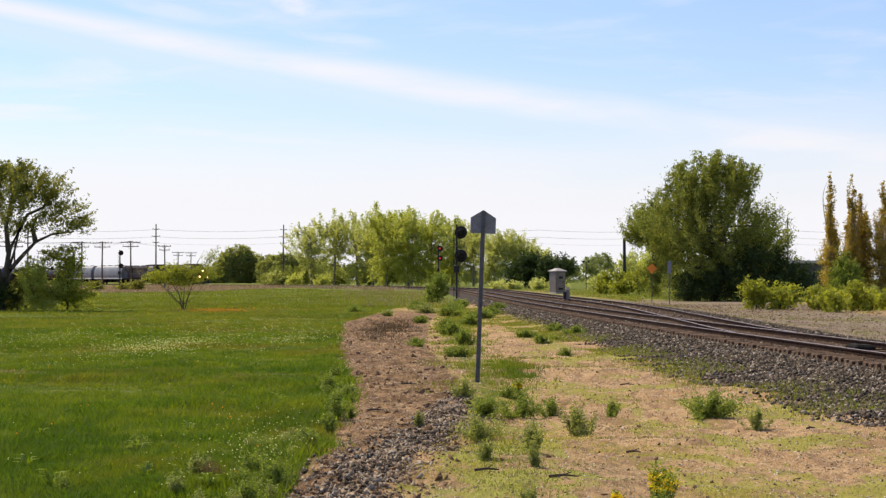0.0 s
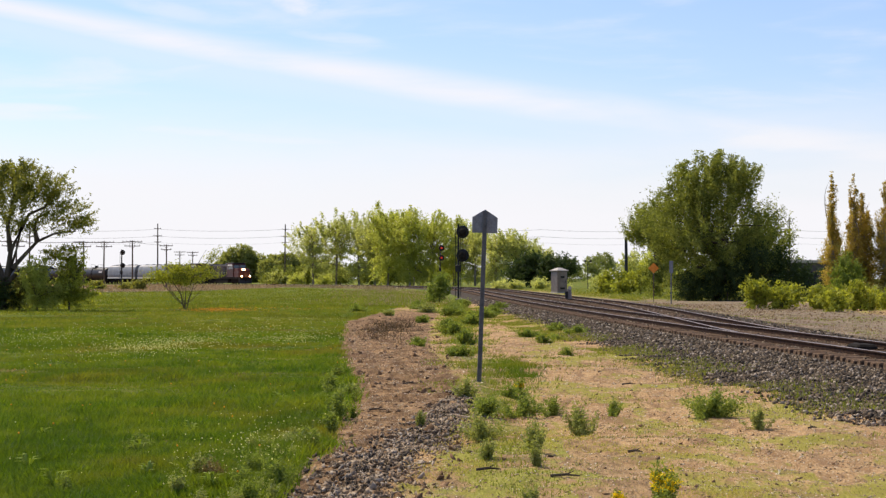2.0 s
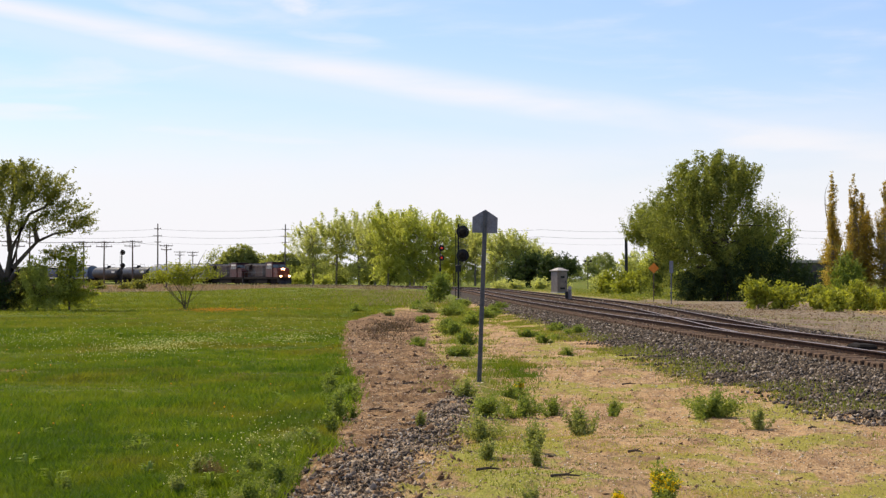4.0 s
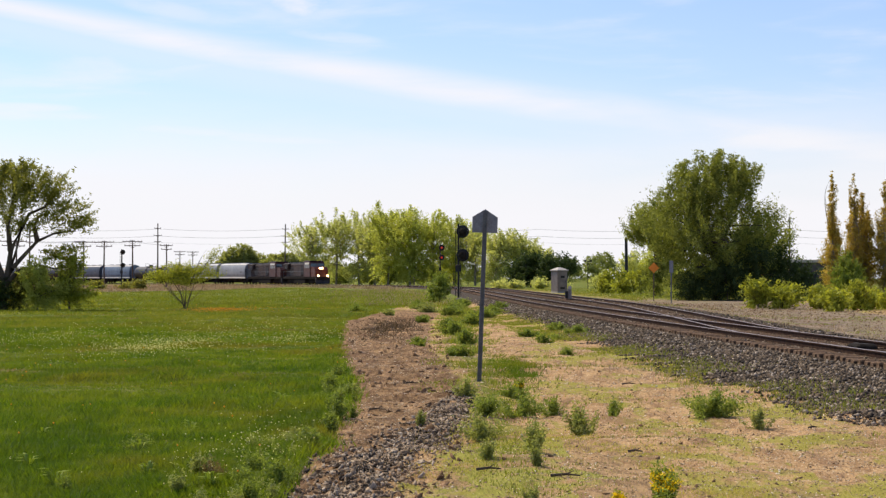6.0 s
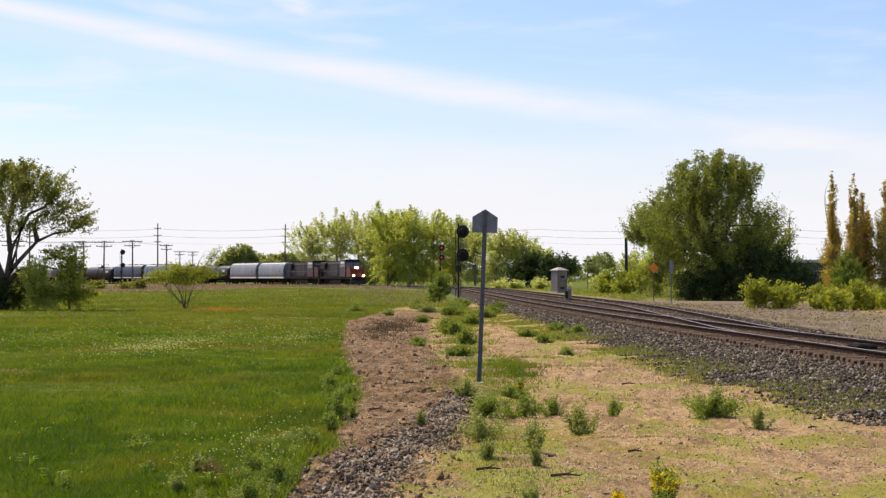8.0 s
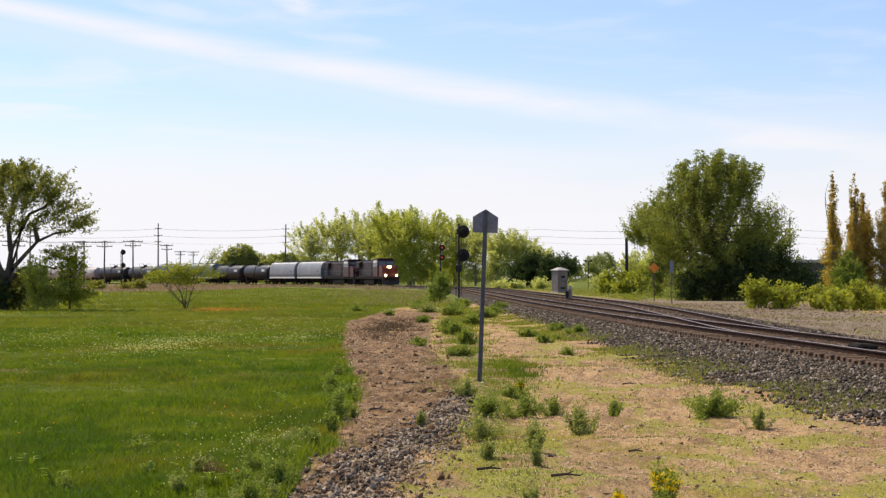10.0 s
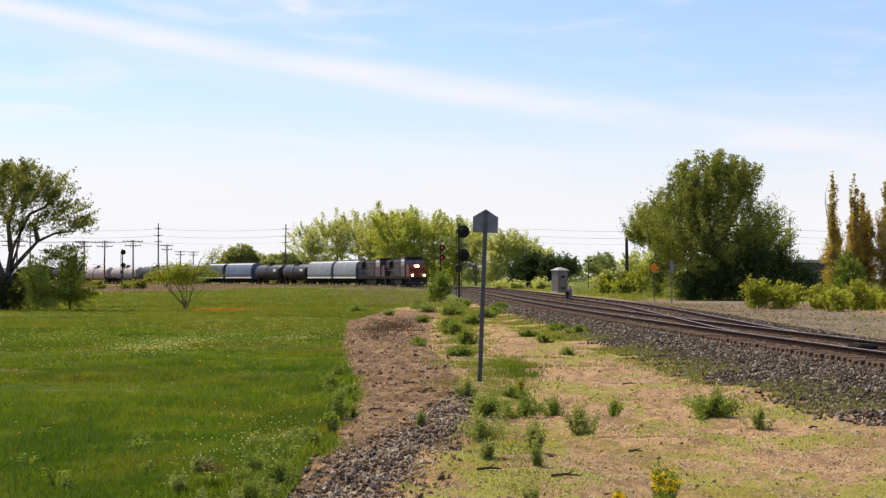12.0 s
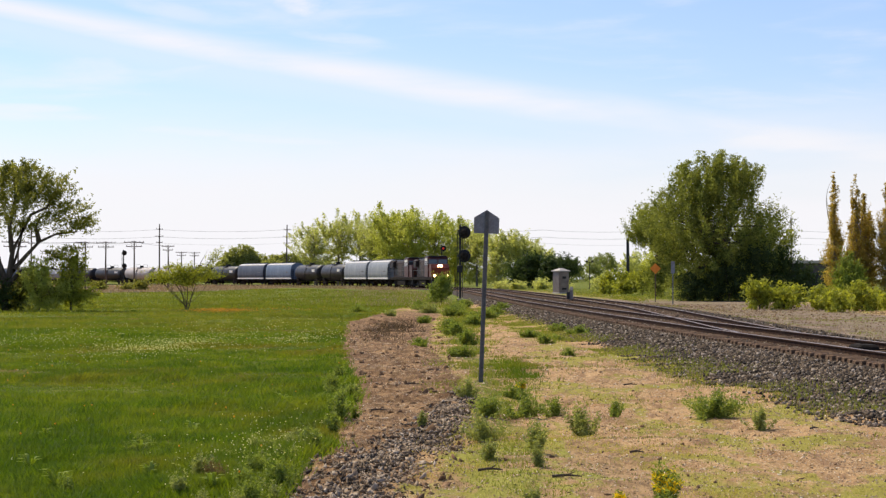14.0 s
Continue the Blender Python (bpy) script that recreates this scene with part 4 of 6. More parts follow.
        part("ditch_light", Shape().tube([(-11.0, sy * 0.95, 1.75), (-10.8, sy * 0.95, 1.75)], 0.18, 16), M["headlight"], ob, "glowing ditch light")
        part("steps", Shape().box((-10.6, sy * 1.3, 0.85), (0.5, 0.3, 0.9), chamfer=0.05), M["black"], ob)
    part("headlight", Shape().tube([(-9.75, -0.16, 3.2), (-9.4, -0.16, 3.2)], 0.19, 16), M["headlight"], ob, "glowing pair headlight")
    part("headlight", Shape().tube([(-9.75, 0.2, 3.2), (-9.4, 0.2, 3.2)], 0.17, 16), M["headlight"], ob, "glowing pair headlight")
    for sx in (-6.9, 6.9):
        truck(ob, sx, 3, 3.8, 0.52)
    return ob


def ends(parent, L, mat):
    """Ladders, brake wheel, coupler and end sill for both ends of a car."""
    for sx in (-1, 1):
        e = Shape().box((sx * (L / 2 - 0.75), 0, 1.05), (0.3, 2.8, 0.4), chamfer=0.04)
        e.box((sx * (L / 2 - 0.3), 0, 0.9), (0.6, 0.26, 0.3), chamfer=0.03)
        for sy in (-1.3, 1.3):
            for z in np.arange(1.2, 3.2, 0.38):
                e.tube([(sx * (L / 2 - 0.85), sy - 0.2, z), (sx * (L / 2 - 0.85), sy + 0.2, z)], 0.025, 5)
            for q in (-0.2, 0.2):
                e.tube([(sx * (L / 2 - 0.85), sy + q, 1.1), (sx * (L / 2 - 0.85), sy + q, 3.2)], 0.03, 5)
        part("end_sill", e, mat, parent)


def hopper_car(paint, label, L=17.6):
    """A covered hopper with curved sides and three outlets."""
    ob = thing("hopper_car", pose(0, 0, 0), label, "hopper car", "cars of the train")
    prof = [(1.2, 1.15), (1.5, 1.45), (1.58, 2.2), (1.56, 3.0), (1.45, 3.7), (1.15, 4.2), (0.6, 4.42), (0, 4.48)]
    ring = [(-a, b) for a, b in prof] + prof[::-1][1:]
    n = len(ring)
    h = L / 2 - 0.9
    vs, fs = [], []
    xs = [(-h, 0.98), (-h + 0.08, 1.0)] + [(q * h / 6, 1.0) for q in range(-5, 6)] + [(h - 0.08, 1.0), (h, 0.98)]
    for x, k in xs:
        vs += [(x, a * k, b) for a, b in ring]
    for i in range(len(xs) - 1):
        fs += [(i * n + j, i * n + j + 1, (i + 1) * n + j + 1, (i + 1) * n + j) for j in range(n - 1)]
    fs += [tuple(range(n))[::-1], tuple(range((len(xs) - 1) * n, len(xs) * n))]
    part("body", Shape().add(vs, fs), paint, ob, smooth=True)
    side = Shape().box((0, -1.5, 1.38), (L - 1.6, 0.12, 0.26)).box((0, 1.5, 1.38), (L - 1.6, 0.12, 0.26))
    part("side_sill", side, M["cream"], ob, "pale side sill")
    arc = [(-1.22, 4.17), (-0.9, 4.36), (-0.6, 4.45), (0, 4.51), (0.6, 4.45), (0.9, 4.36), (1.22, 4.17)]
    loop = arc + [(a * 0.97, b - 0.05) for a, b in arc[::-1]]
    k = len(loop)
    # roof sheet coloured as if the bright sky shone on it
    part("roof", Shape().add([(x, a, b) for x in (-h + 0.1, h - 0.1) for a, b in loop], [tuple(range(k)), tuple(range(k, 2 * k))[::-1]] + [(i, i + k, (i + 1) % k + k, (i + 1) % k) for i in range(k)]), M["hopper_roof_sheen"], ob, "roof sheet with the sky's sheen in its pale colour")
    part("roof_walk", Shape().box((0, 0, 4.56), (L - 2.0, 0.8, 0.06)).box((0, 0, 4.5), (L - 2.6, 0.3, 0.14)), M["steel"], ob)
    for x in (-5.4, -1.8, 1.8, 5.4):
        part("hatch", Shape().tube([(x, 0, 4.45), (x, 0, 4.68)], 0.42, 14), M["steel"], ob)
    part("centre_sill", Shape().box((0, 0, 0.95), (L - 1.2, 0.5, 0.4)), M["grime_and_shade"], ob)
    for x in (-3.4, 0, 3.4):
        g = Shape()
        g.add([(x - 1.5, -1.3, 1.25), (x + 1.5, -1.3, 1.25), (x + 1.5, 1.3, 1.25), (x - 1.5, 1.3, 1.25), (x - 0.45, -0.6, 0.4), (x + 0.45, -0.6, 0.4), (x + 0.45, 0.6, 0.4), (x - 0.45, 0.6, 0.4)],
              [(0, 1, 5, 4), (1, 2, 6, 5), (2, 3, 7, 6), (3, 0, 4, 7), (4, 5, 6, 7)])
        # dark colour carries the shade beneath the car as well as grime
        part("outlet", g, M["grime_and_shade"], ob)
    for sy in (-1, 1):
        part("lettering_bar", Shape().box((-5.6, sy * 1.585, 2.6), (1.3, 0.03, 0.2)), M["steel"], ob)
    ends(ob, L, M["grime_and_shade"])
    for sx in (-1, 1):
        truck(ob, sx * (L / 2 - 2.6))
    return ob


def tank_car(paint, label, L=17.2):
    """A tank car: a barrel with domed ends, top platform, saddles."""
    ob = thing("tank_car", pose(0, 0, 0), label, "tank car", "cars of the train")
    h, r, zc = L / 2 - 1.0, 1.5, 2.55
    xs = [(-h, 0.2), (-h + 0.1, 0.6), (-h + 0.3, 0.85), (-h + 0.6, 0.97), (-h + 0.9, 1.0), (0, 1.0), (h - 0.9, 1.0), (h - 0.6, 0.97), (h - 0.3, 0.85), (h - 0.1, 0.6), (h, 0.2)]
    part("barrel", Shape().tube([(x, 0, zc) for x, k in xs], [r * k for x, k in xs], 28), paint, ob, smooth=True)
    for x in (-h * 0.72, -h * 0.33, h * 0.33, h * 0.72):
        part("barrel_band", Shape().tube([(x - 0.05, 0, zc), (x + 0.05, 0, zc)], r + 0.02, 28), paint, ob)
    p = Shape().box((0, 0, 4.1), (2.4, 2.0, 0.06)).tube([(0, 0, 3.9), (0, 0, 4.5)], 0.45, 16)
    part("dome", p, M["black"], ob)
    rail = Shape()
    for sx in (-1.2, 1.2):
        for sy in (-1.0, 1.0):
            rail.tube([(sx, sy, 4.1), (sx, sy, 4.75)], 0.03, 5)
    for sy in (-1.0, 1.0):
        rail.tube([(-1.2, sy, 4.75), (1.2, sy, 4.75)], 0.03, 5)
    part("platform_rail", rail, M["black"], ob)
    fr = Shape().box((0, 0, 1.0), (L - 1.2, 0.5, 0.35))
    for sx in (-1, 1):
        fr.box((sx * (h - 1.4), 0, 1.25), (1.2, 2.4, 0.5), chamfer=0.1)
        fr.box((sx * (h + 0.2), 0, 1.1), (0.9, 2.7, 0.12))
    part("frame", fr, M["grime_and_shade"], ob)
    for sy in (-1, 1):
        lad = Shape()
        for q in (-0.22, 0.22):
            lad.tube([(q, sy * 1.56, 1.0), (q, sy * 1.56, 2.6), (q, sy * 1.1, 4.1)], 0.03, 5)
        for z in np.arange(1.2, 4.0, 0.32):
            y = sy * (1.56 if z < 2.6 else 1.56 - 0.46 * (z - 2.6) / 1.5)
            lad.tube([(-0.22, y, z), (0.22, y, z)], 0.025, 5)
        part("ladder", lad, M["grime_and_shade"], ob)
        part("label_panel", Shape().box((-5.2, sy * 1.46, 2.9), (1.7, 0.12, 0.5)), M["cream"], ob, "pale marking panel")
    ends(ob, L, M["grime_and_shade"])
    for sx in (-1, 1):
        truck(ob, sx * (L / 2 - 2.4))
    return ob


SPEED, FRONT_AT_END = 12.2, 287.66
TRAIN = []


def build_train():
    red = "dark red road locomotive with glowing headlights"
    order = [("loco", red), ("loco2", "dark red trailing road locomotive coupled behind the first")]
    order += [("hg", 0)] * 2 + [("tb", 0)] * 2 + [("hb", 0), ("hs", 0), ("tb", 0), ("tb", 0), ("tw", 0), ("tw", 0), ("tb", 0), ("tb", 0), ("tg", 0), ("hs", 0), ("tb", 0), ("hs", 0), ("tb", 0), ("tb", 0), ("hs", 0), ("tb", 0)]
    made = {}
    back = 0.0
    for code, lab in order:
        L = 22.3 if code.startswith("loco") else 17.6 if code[0] == "h" else 17.2
        if code not in made:
            if code[0] == "l":
                made[code] = locomotive(lab)
            elif code[0] == "h":
                p, t = {"hg": ("hopper_grey", "light grey covered hopper car"), "hb": ("hopper_blue", "pale blue covered hopper car"), "hs": ("hopper_slate", "slate blue covered hopper car")}[code]
                made[code] = hopper_car(M[p], t)
            else:
                p, t = {"tb": ("tank_black", "black tank car with a top platform"), "tg": ("tank_grey", "grey tank car with a top platform"), "tw": ("tank_white", "off-white tank car with a top platform")}[code]
                made[code] = tank_car(M[p], t)
            ob = made[code]
        else:
            ob = copy_thing(made[code], pose(0, 0, 0))
        TRAIN.append((ob, back + L / 2, L))
        back += L
    for o in made["loco2"].children:
        # no lamp glow painted on the trailing engine's nose
        if o.name.startswith("nose"):
            o.data.materials[0] = M["loco_red"]
        if o.name.startswith(("ditch_light", "headlight")):
            o.data.materials[0] = M["glass"]
            o["label"] = "unlit lamp"


build_train()


# ---- lineside things ----
def at_ground(x, y, turn=0.0, sink=0.02):
    return pose(x, y, float(ground_height(np.array(float(x)), np.array(float(y)))) - sink, 0, 0, turn)


def post_sign():
    """The back of a five-sided sign on a slightly leaning channel post."""
    ob = thing("trackside_sign", at_ground(0.56, 32.0) @ pose(0, 0, 0, 0, 2.1, 0), "grey aluminium five-sided sign seen from behind on a steel post", "sign")
    post = Shape()
    post.box((0, 0, 1.39), (0.05, 0.012, 2.86)).box((-0.03, -0.018, 1.39), (0.012, 0.04, 2.86)).box((0.03, -0.018, 1.39), (0.012, 0.04, 2.86))
    part("post", post, M["steel"], ob, "grey channel steel post")
    out = [(-0.2, 2.46), (0.2, 2.46), (0.207, 2.475), (0.207, 2.715), (0.0, 2.845), (-0.207, 2.715), (-0.207, 2.475)]
    part("plate", Shape().extrude(out, 0.012, 0.018), M["sign_back"], ob, "bare grey back of the plate")
    for z in (2.52, 2.74):
        part("bolt", Shape().tube([(0, -0.015, z), (0, 0.022, z)], 0.014, 8), M["steel"], ob)
    return ob


def signal(at, heads, size, mast_r, label, lit=None, arm=0.3, turn=0.0, ladder=True):
    """A searchlight signal: mast, ladder, foundation and round backgrounds on brackets."""
    ob = thing("block_signal", at_ground(*at, turn), label, "railway signal", "block signals")
    top = max(heads) + size * 0.6
    part("mast", Shape().tube([(0, 0, 0), (0, 0, top)], [mast_r, mast_r * 0.85], 12), M["black"], ob, smooth=True)
    part("foundation", Shape().box((0, 0, 0.06), (0.5, 0.5, 0.24), chamfer=0.05), M["box_grey"], ob)
    if ladder:
        lad = Shape()
        for q in (-0.2, 0.2):
            lad.tube([(q, 0.35, 0.3), (q, 0.3, top - 0.4)], 0.025, 5)
        for z in np.arange(0.6, top - 0.4, 0.32):
            lad.tube([(-0.2, 0.33, z), (0.2, 0.33, z)], 0.015, 5)
        part("ladder", lad, M["black"], ob)
    part("case", Shape().box((0, 0.12, top * 0.42), (0.4, 0.4, 0.55), chamfer=0.05), M["black"], ob)
    for z in heads:
        h = part("signal_head", Shape().tube([(arm, -0.03, z), (arm, 0.0, z), (arm, 0.03, z)], [size / 2 * 0.97, size / 2, size / 2 * 0.97], 28), M["black"], ob, "round black signal background")
        part("lamp_case", Shape().tube([(arm, 0.0, z), (arm, 0.3, z), (arm, 0.42, z)], [size * 0.3, size * 0.28, size * 0.16], 18).box((arm - 0.02, 0.2, z - 0.05), (size * 0.5, 0.28, size * 0.55), chamfer=0.05), M["grime_and_shade"], h)
        part("bracket", Shape().tube([(0, 0.05, z), (arm, 0.15, z)], 0.05, 8).tube([(0, 0.05, z - 0.35), (arm, 0.15, z - 0.1)], 0.035, 8), M["black"], h)
        part("hood", Shape().tube([(arm, -0.3, z), (arm, -0.03, z)], [size * 0.17, size * 0.2], 16, cap=False), M["black"], h)
        part("lens", Shape().tube([(arm, -0.06, z), (arm, -0.035, z)], size * 0.19, 18), M[lit] if lit else M["glass"], h, "glowing red lens" if lit else "dark lens")
    return ob


def utility_pole(x, y, h, arms, label, r=0.14, spikes=False):
    ob = thing("utility_pole", at_ground(x, y), label, "utility pole", "poles along the railway")
    part("pole", Shape().tube([(0, 0, -0.3), (rng.normal(0, 0.05), 0, h * 0.5), (0, 0, h)], [r * 1.15, r, r * 0.75], 10), M["pole_wood"], ob, smooth=True)
    for z, w in arms:
        a = part("crossarm", Shape().box((0, -r, z), (w, 0.11, 0.13), chamfer=0.02).tube([(-w * 0.22, -r, z), (0, -r, z - 0.45)], 0.025, 5).tube([(w * 0.22, -r, z), (0, -r, z - 0.45)], 0.025, 5), M["pole_wood"], ob)
        n = max(2, int(w / 0.55))
        for i in range(n):
            q = (i / (n - 1) - 0.5) * (w - 0.2)
            part("insulator", Shape().tube([(q, -r, z + 0.06), (q, -r, z + 0.12), (q, -r, z + 0.24)], [0.03, 0.06, 0.035], 7), M["box_grey"], a)
    return ob


def build_poles():
    tall = "tall weathered wooden power pole with short crossarms"
    spots = [(-68.8, 470), (-38.2, 470), (-7.4, 472), (84.0, 478), (-99.5, 470)]
    for x, y in spots:
        h = 16.6 if x > 50 else 14.6
        utility_pole(x, y, h, [(h - 1.2, 1.6), (h - 2.9, 2.0), (h - 4.4, 1.6)], tall, 0.17)
    old = "weathered wooden telegraph pole with a wide crossarm"
    for x, y, h, w in ((-61.5, 334, 8.1, 3.2), (-58.0, 334, 8.1, 3.4), (-53.2, 334, 8.2, 3.4), (-51.4, 362, 8.0, 2.4), (-63.5, 470, 8.0, 2.8), (-60.4, 470, 8.0, 2.8), (-65.5, 300, 7.6, 3.2), (-71.0, 320, 8.0, 3.2)):
        utility_pole(x, y, h, [(h - 0.25, w), (h - 0.95, w * 0.8)], old, 0.13)
    # wires
    ob = thing("power_lines", pose(0, 0, 0), "thin sagging power lines strung between poles", "wires")
    order = sorted(spots + [(23.2, 474), (53.6, 476)]) + [(114, 480)]
    for z, dx in ((13.5, -0.7), (13.5, 0.7), (11.8, -0.9), (11.8, 0.9), (10.3, 0.0)):
        w = Shape()
        pts = []
        for (x0, y0), (x1, y1) in zip(order[:-1], order[1:]):
            for i in range(8):
                t = i / 8
                pts.append((x0 + (x1 - x0) * t, y0 + (y1 - y0) * t + dx, z - 0.5 * 4 * t * (1 - t)))
        w.tube(pts, 0.013, 4)
        part("wire", w, M["wire"], ob)
    ob = thing("telegraph_lines", pose(0, 0, 0), "thin telegraph wires between the old poles", "wires")
    for q in (-1.4, -0.5, 0.5, 1.4):
        w = Shape()
        pts = []
        for (x0, y0, z0), (x1, y1, z1) in zip(((-71, 320, 7.9), (-61.5, 334, 8.0), (-58, 334, 8.0), (-53.2, 334, 8.1)), ((-61.5, 334, 8.0), (-58, 334, 8.0), (-53.2, 334, 8.1), (-51.4, 362, 7.9))):
            for i in range(6):
                t = i / 6
                pts.append((x0 + (x1 - x0) * t, y0 + (y1 - y0) * t + q, z0 + (z1 - z0) * t - 0.25 * 4 * t * (1 - t)))
        w.tube(pts, 0.014, 4)
        part("wire", w, M["wire"], ob)


def relay_cabinet():
    ob = thing("relay_cabinet", at_ground(12.25, 210, 32), "grey metal relay cabinet with a pale peaked roof", "cabinet")
    b = part("body", Shape().box((0, 0, 1.25), (1.3, 1.2, 2.3), chamfer=0.04), M["box_grey"], ob)
    part("base", Shape().box((0, 0, 0.05), (1.4, 1.3, 0.24), chamfer=0.03), M["concrete"], ob)
    r = Shape()
    e = 0.74
    r.add([(-e, -e, 2.4), (e, -e, 2.4), (e, e, 2.4), (-e, e, 2.4), (-e, -e, 2.47), (e, -e, 2.47), (e, e, 2.47), (-e, e, 2.47), (-0.15, -0.15, 2.76), (0.15, -0.15, 2.76), (0.15, 0.15, 2.76), (-0.15, 0.15, 2.76)],
          [(3, 2, 1, 0), (0, 1, 5, 4), (1, 2, 6, 5), (2, 3, 7, 6), (3, 0, 4, 7), (4, 5, 9, 8), (5, 6, 10, 9), (6, 7, 11, 10), (7, 4, 8, 11), (8, 9, 10, 11)])
    part("roof", r, M["box_roof"], ob, "pale peaked roof")
    d = part("door", Shape().box((0, -0.615, 1.3), (1.05, 0.04, 2.0), chamfer=0.02), M["box_grey"], ob)
    part("handle", Shape().tube([(0.38, -0.66, 1.15), (0.38, -0.66, 1.4)], 0.02, 6), M["black"], d)
    part("notice_plate", Shape().box((0, -0.64, 1.75), (0.5, 0.012, 0.25)), M["black"], d)
    part("vent", Shape().box((0, -0.64, 0.55), (0.6, 0.012, 0.2)), M["black"], d)


def switch_stand():
    x, y, a = on_line(128, 3.0)
    ob = thing("switch_stand", at_ground(x, y, 10), "small grey and black ground switch stand between the tracks", "switch stand")
    part("base", Shape().box((0, 0, 0.08), (0.5, 0.6, 0.12), chamfer=0.03), M["tie_wood"], ob)
    part("housing", Shape().tube([(0.08, 0, 0.1), (0.08, 0, 0.55), (0.08, 0, 0.8), (0.08, 0, 0.86)], [0.16, 0.15, 0.12, 0.05], 14), M["box_grey"], ob, smooth=True)
    part("lamp", Shape().tube([(-0.12, -0.05, 0.12), (-0.12, -0.05, 0.62)], [0.1, 0.11], 12), M["black"], ob, "black lamp body")
    part("target", Shape().tube([(0.08, -0.13, 0.85), (0.08, -0.11, 0.85)], 0.12, 16), M["box_roof"], ob, "pale round target")


def switch_machine():
    x, y, a = on_line(39.6, 0.05)
    ob = thing("switch_machine", at_ground(x, y, math.degrees(a), 0.12), "low black switch machine bolted between the rails", "switch machine")
    part("case", Shape().box((0, 0, 0.17), (0.42, 0.8, 0.18), chamfer=0.04), M["grime_and_shade"], ob)
    part("motor", Shape().tube([(0.05, 0.4, 0.18), (0.05, 0.75, 0.18)], 0.09, 12), M["grime_and_shade"], ob)
    part("throw_rod", Shape().tube([(-0.68, -0.3, 0.16), (0.68, -0.3, 0.16)], 0.02, 6), M["rail"], ob)


def small_signs():
    ob = thing("diamond_sign", at_ground(14.7, 138), "orange diamond sign on a thin steel post", "sign")
    part("post", Shape().box((0, 0, 1.3), (0.06, 0.04, 2.6)), M["pole_wood"], ob)
    e = 0.38
    part("plate", Shape().extrude([(0, 2.37 - e), (e, 2.37), (0, 2.37 + e), (-e, 2.37)], -0.035, -0.025), M["orange"], ob, "orange diamond plate")
    ob = thing("marker_post", at_ground(14.2, 123), "thin grey steel marker post with a narrow plate", "post")
    part("post", Shape().box((0, 0, 1.35), (0.07, 0.05, 2.7)), M["steel"], ob)
    part("plate", Shape().box((0, -0.04, 2.35), (0.24, 0.01, 0.75)), M["sign_back"], ob)
    ob = thing("old_pole", at_ground(25.5, 276), "short dark wooden pole stump with no arms", "pole")
    part("pole", Shape().tube([(0, 0, -0.2), (0.05, 0, 3.5), (0.02, 0, 7.4)], [0.3, 0.24, 0.2], 10), M["black"], ob, smooth=True)
    part("brace", Shape().tube([(-0.3, 0.1, -0.1), (0.02, 0, 2.6)], 0.16, 8), M["bark"], ob)
    ob = thing("yard_lamp", at_ground(21.9, 300), "far thin lamp post with two small floodlights", "lamp post")
    part("post", Shape().tube([(0, 0, 0), (0, 0, 4.2)], 0.06, 8), M["black"], ob)
    part("arm", Shape().box((0, 0, 4.2), (0.9, 0.08, 0.08)), M["black"], ob)
    for q in (-0.42, 0.42):
        part("floodlight", Shape().box((q, 0, 4.32), (0.34, 0.2, 0.28), chamfer=0.04), M["black"], ob)


def shed():
    ob = thing("shed", at_ground(45.5, 236, -8), "low dark shed with a pale flat roof behind the trees", "shed")
    part("wall", Shape().box((0, 0, 1.75), (8.0, 5.0, 3.5)), M["brick_dark"], ob)
    part("roof", Shape().box((0, 0, 3.7), (8.6, 5.6, 0.3), chamfer=0.04), M["box_roof"], ob, "pale roof")
    part("door", Shape().box((-1.6, -2.52, 1.2), (1.6, 0.08, 2.4)), M["black"], ob)
    for x in (0.6, 2.6):
        w = part("window", Shape().box((x, -2.52, 2.0), (1.1, 0.06, 1.0)), M["glass"], ob)
        part("window_frame", Shape().box((x, -2.54, 1.46), (1.25, 0.1, 0.08)).box((x, -2.54, 2.54), (1.25, 0.1, 0.08)).box((x - 0.58, -2.54, 2.0), (0.08, 0.1, 1.0)).box((x + 0.58, -2.54, 2.0), (0.08, 0.1, 1.0)), M["brick_dark"], w)


post_sign()
signal((1.05, 150), (5.25, 3.45), 0.98, 0.08, "tall black two-headed railway signal seen beside the track", arm=-0.32, turn=176)
signal((-0.75, 318), (6.38, 4.78), 0.95, 0.09, "black railway signal showing two red lights", "red_lamp", arm=0.25, ladder=False)
signal((-54.4, 330), (6.1, 3.9), 0.85, 0.1, "black two-headed railway signal among telegraph poles", arm=-0.2, turn=178)
build_poles()
relay_cabinet()
switch_stand()
switch_machine()
small_signs()
shed()


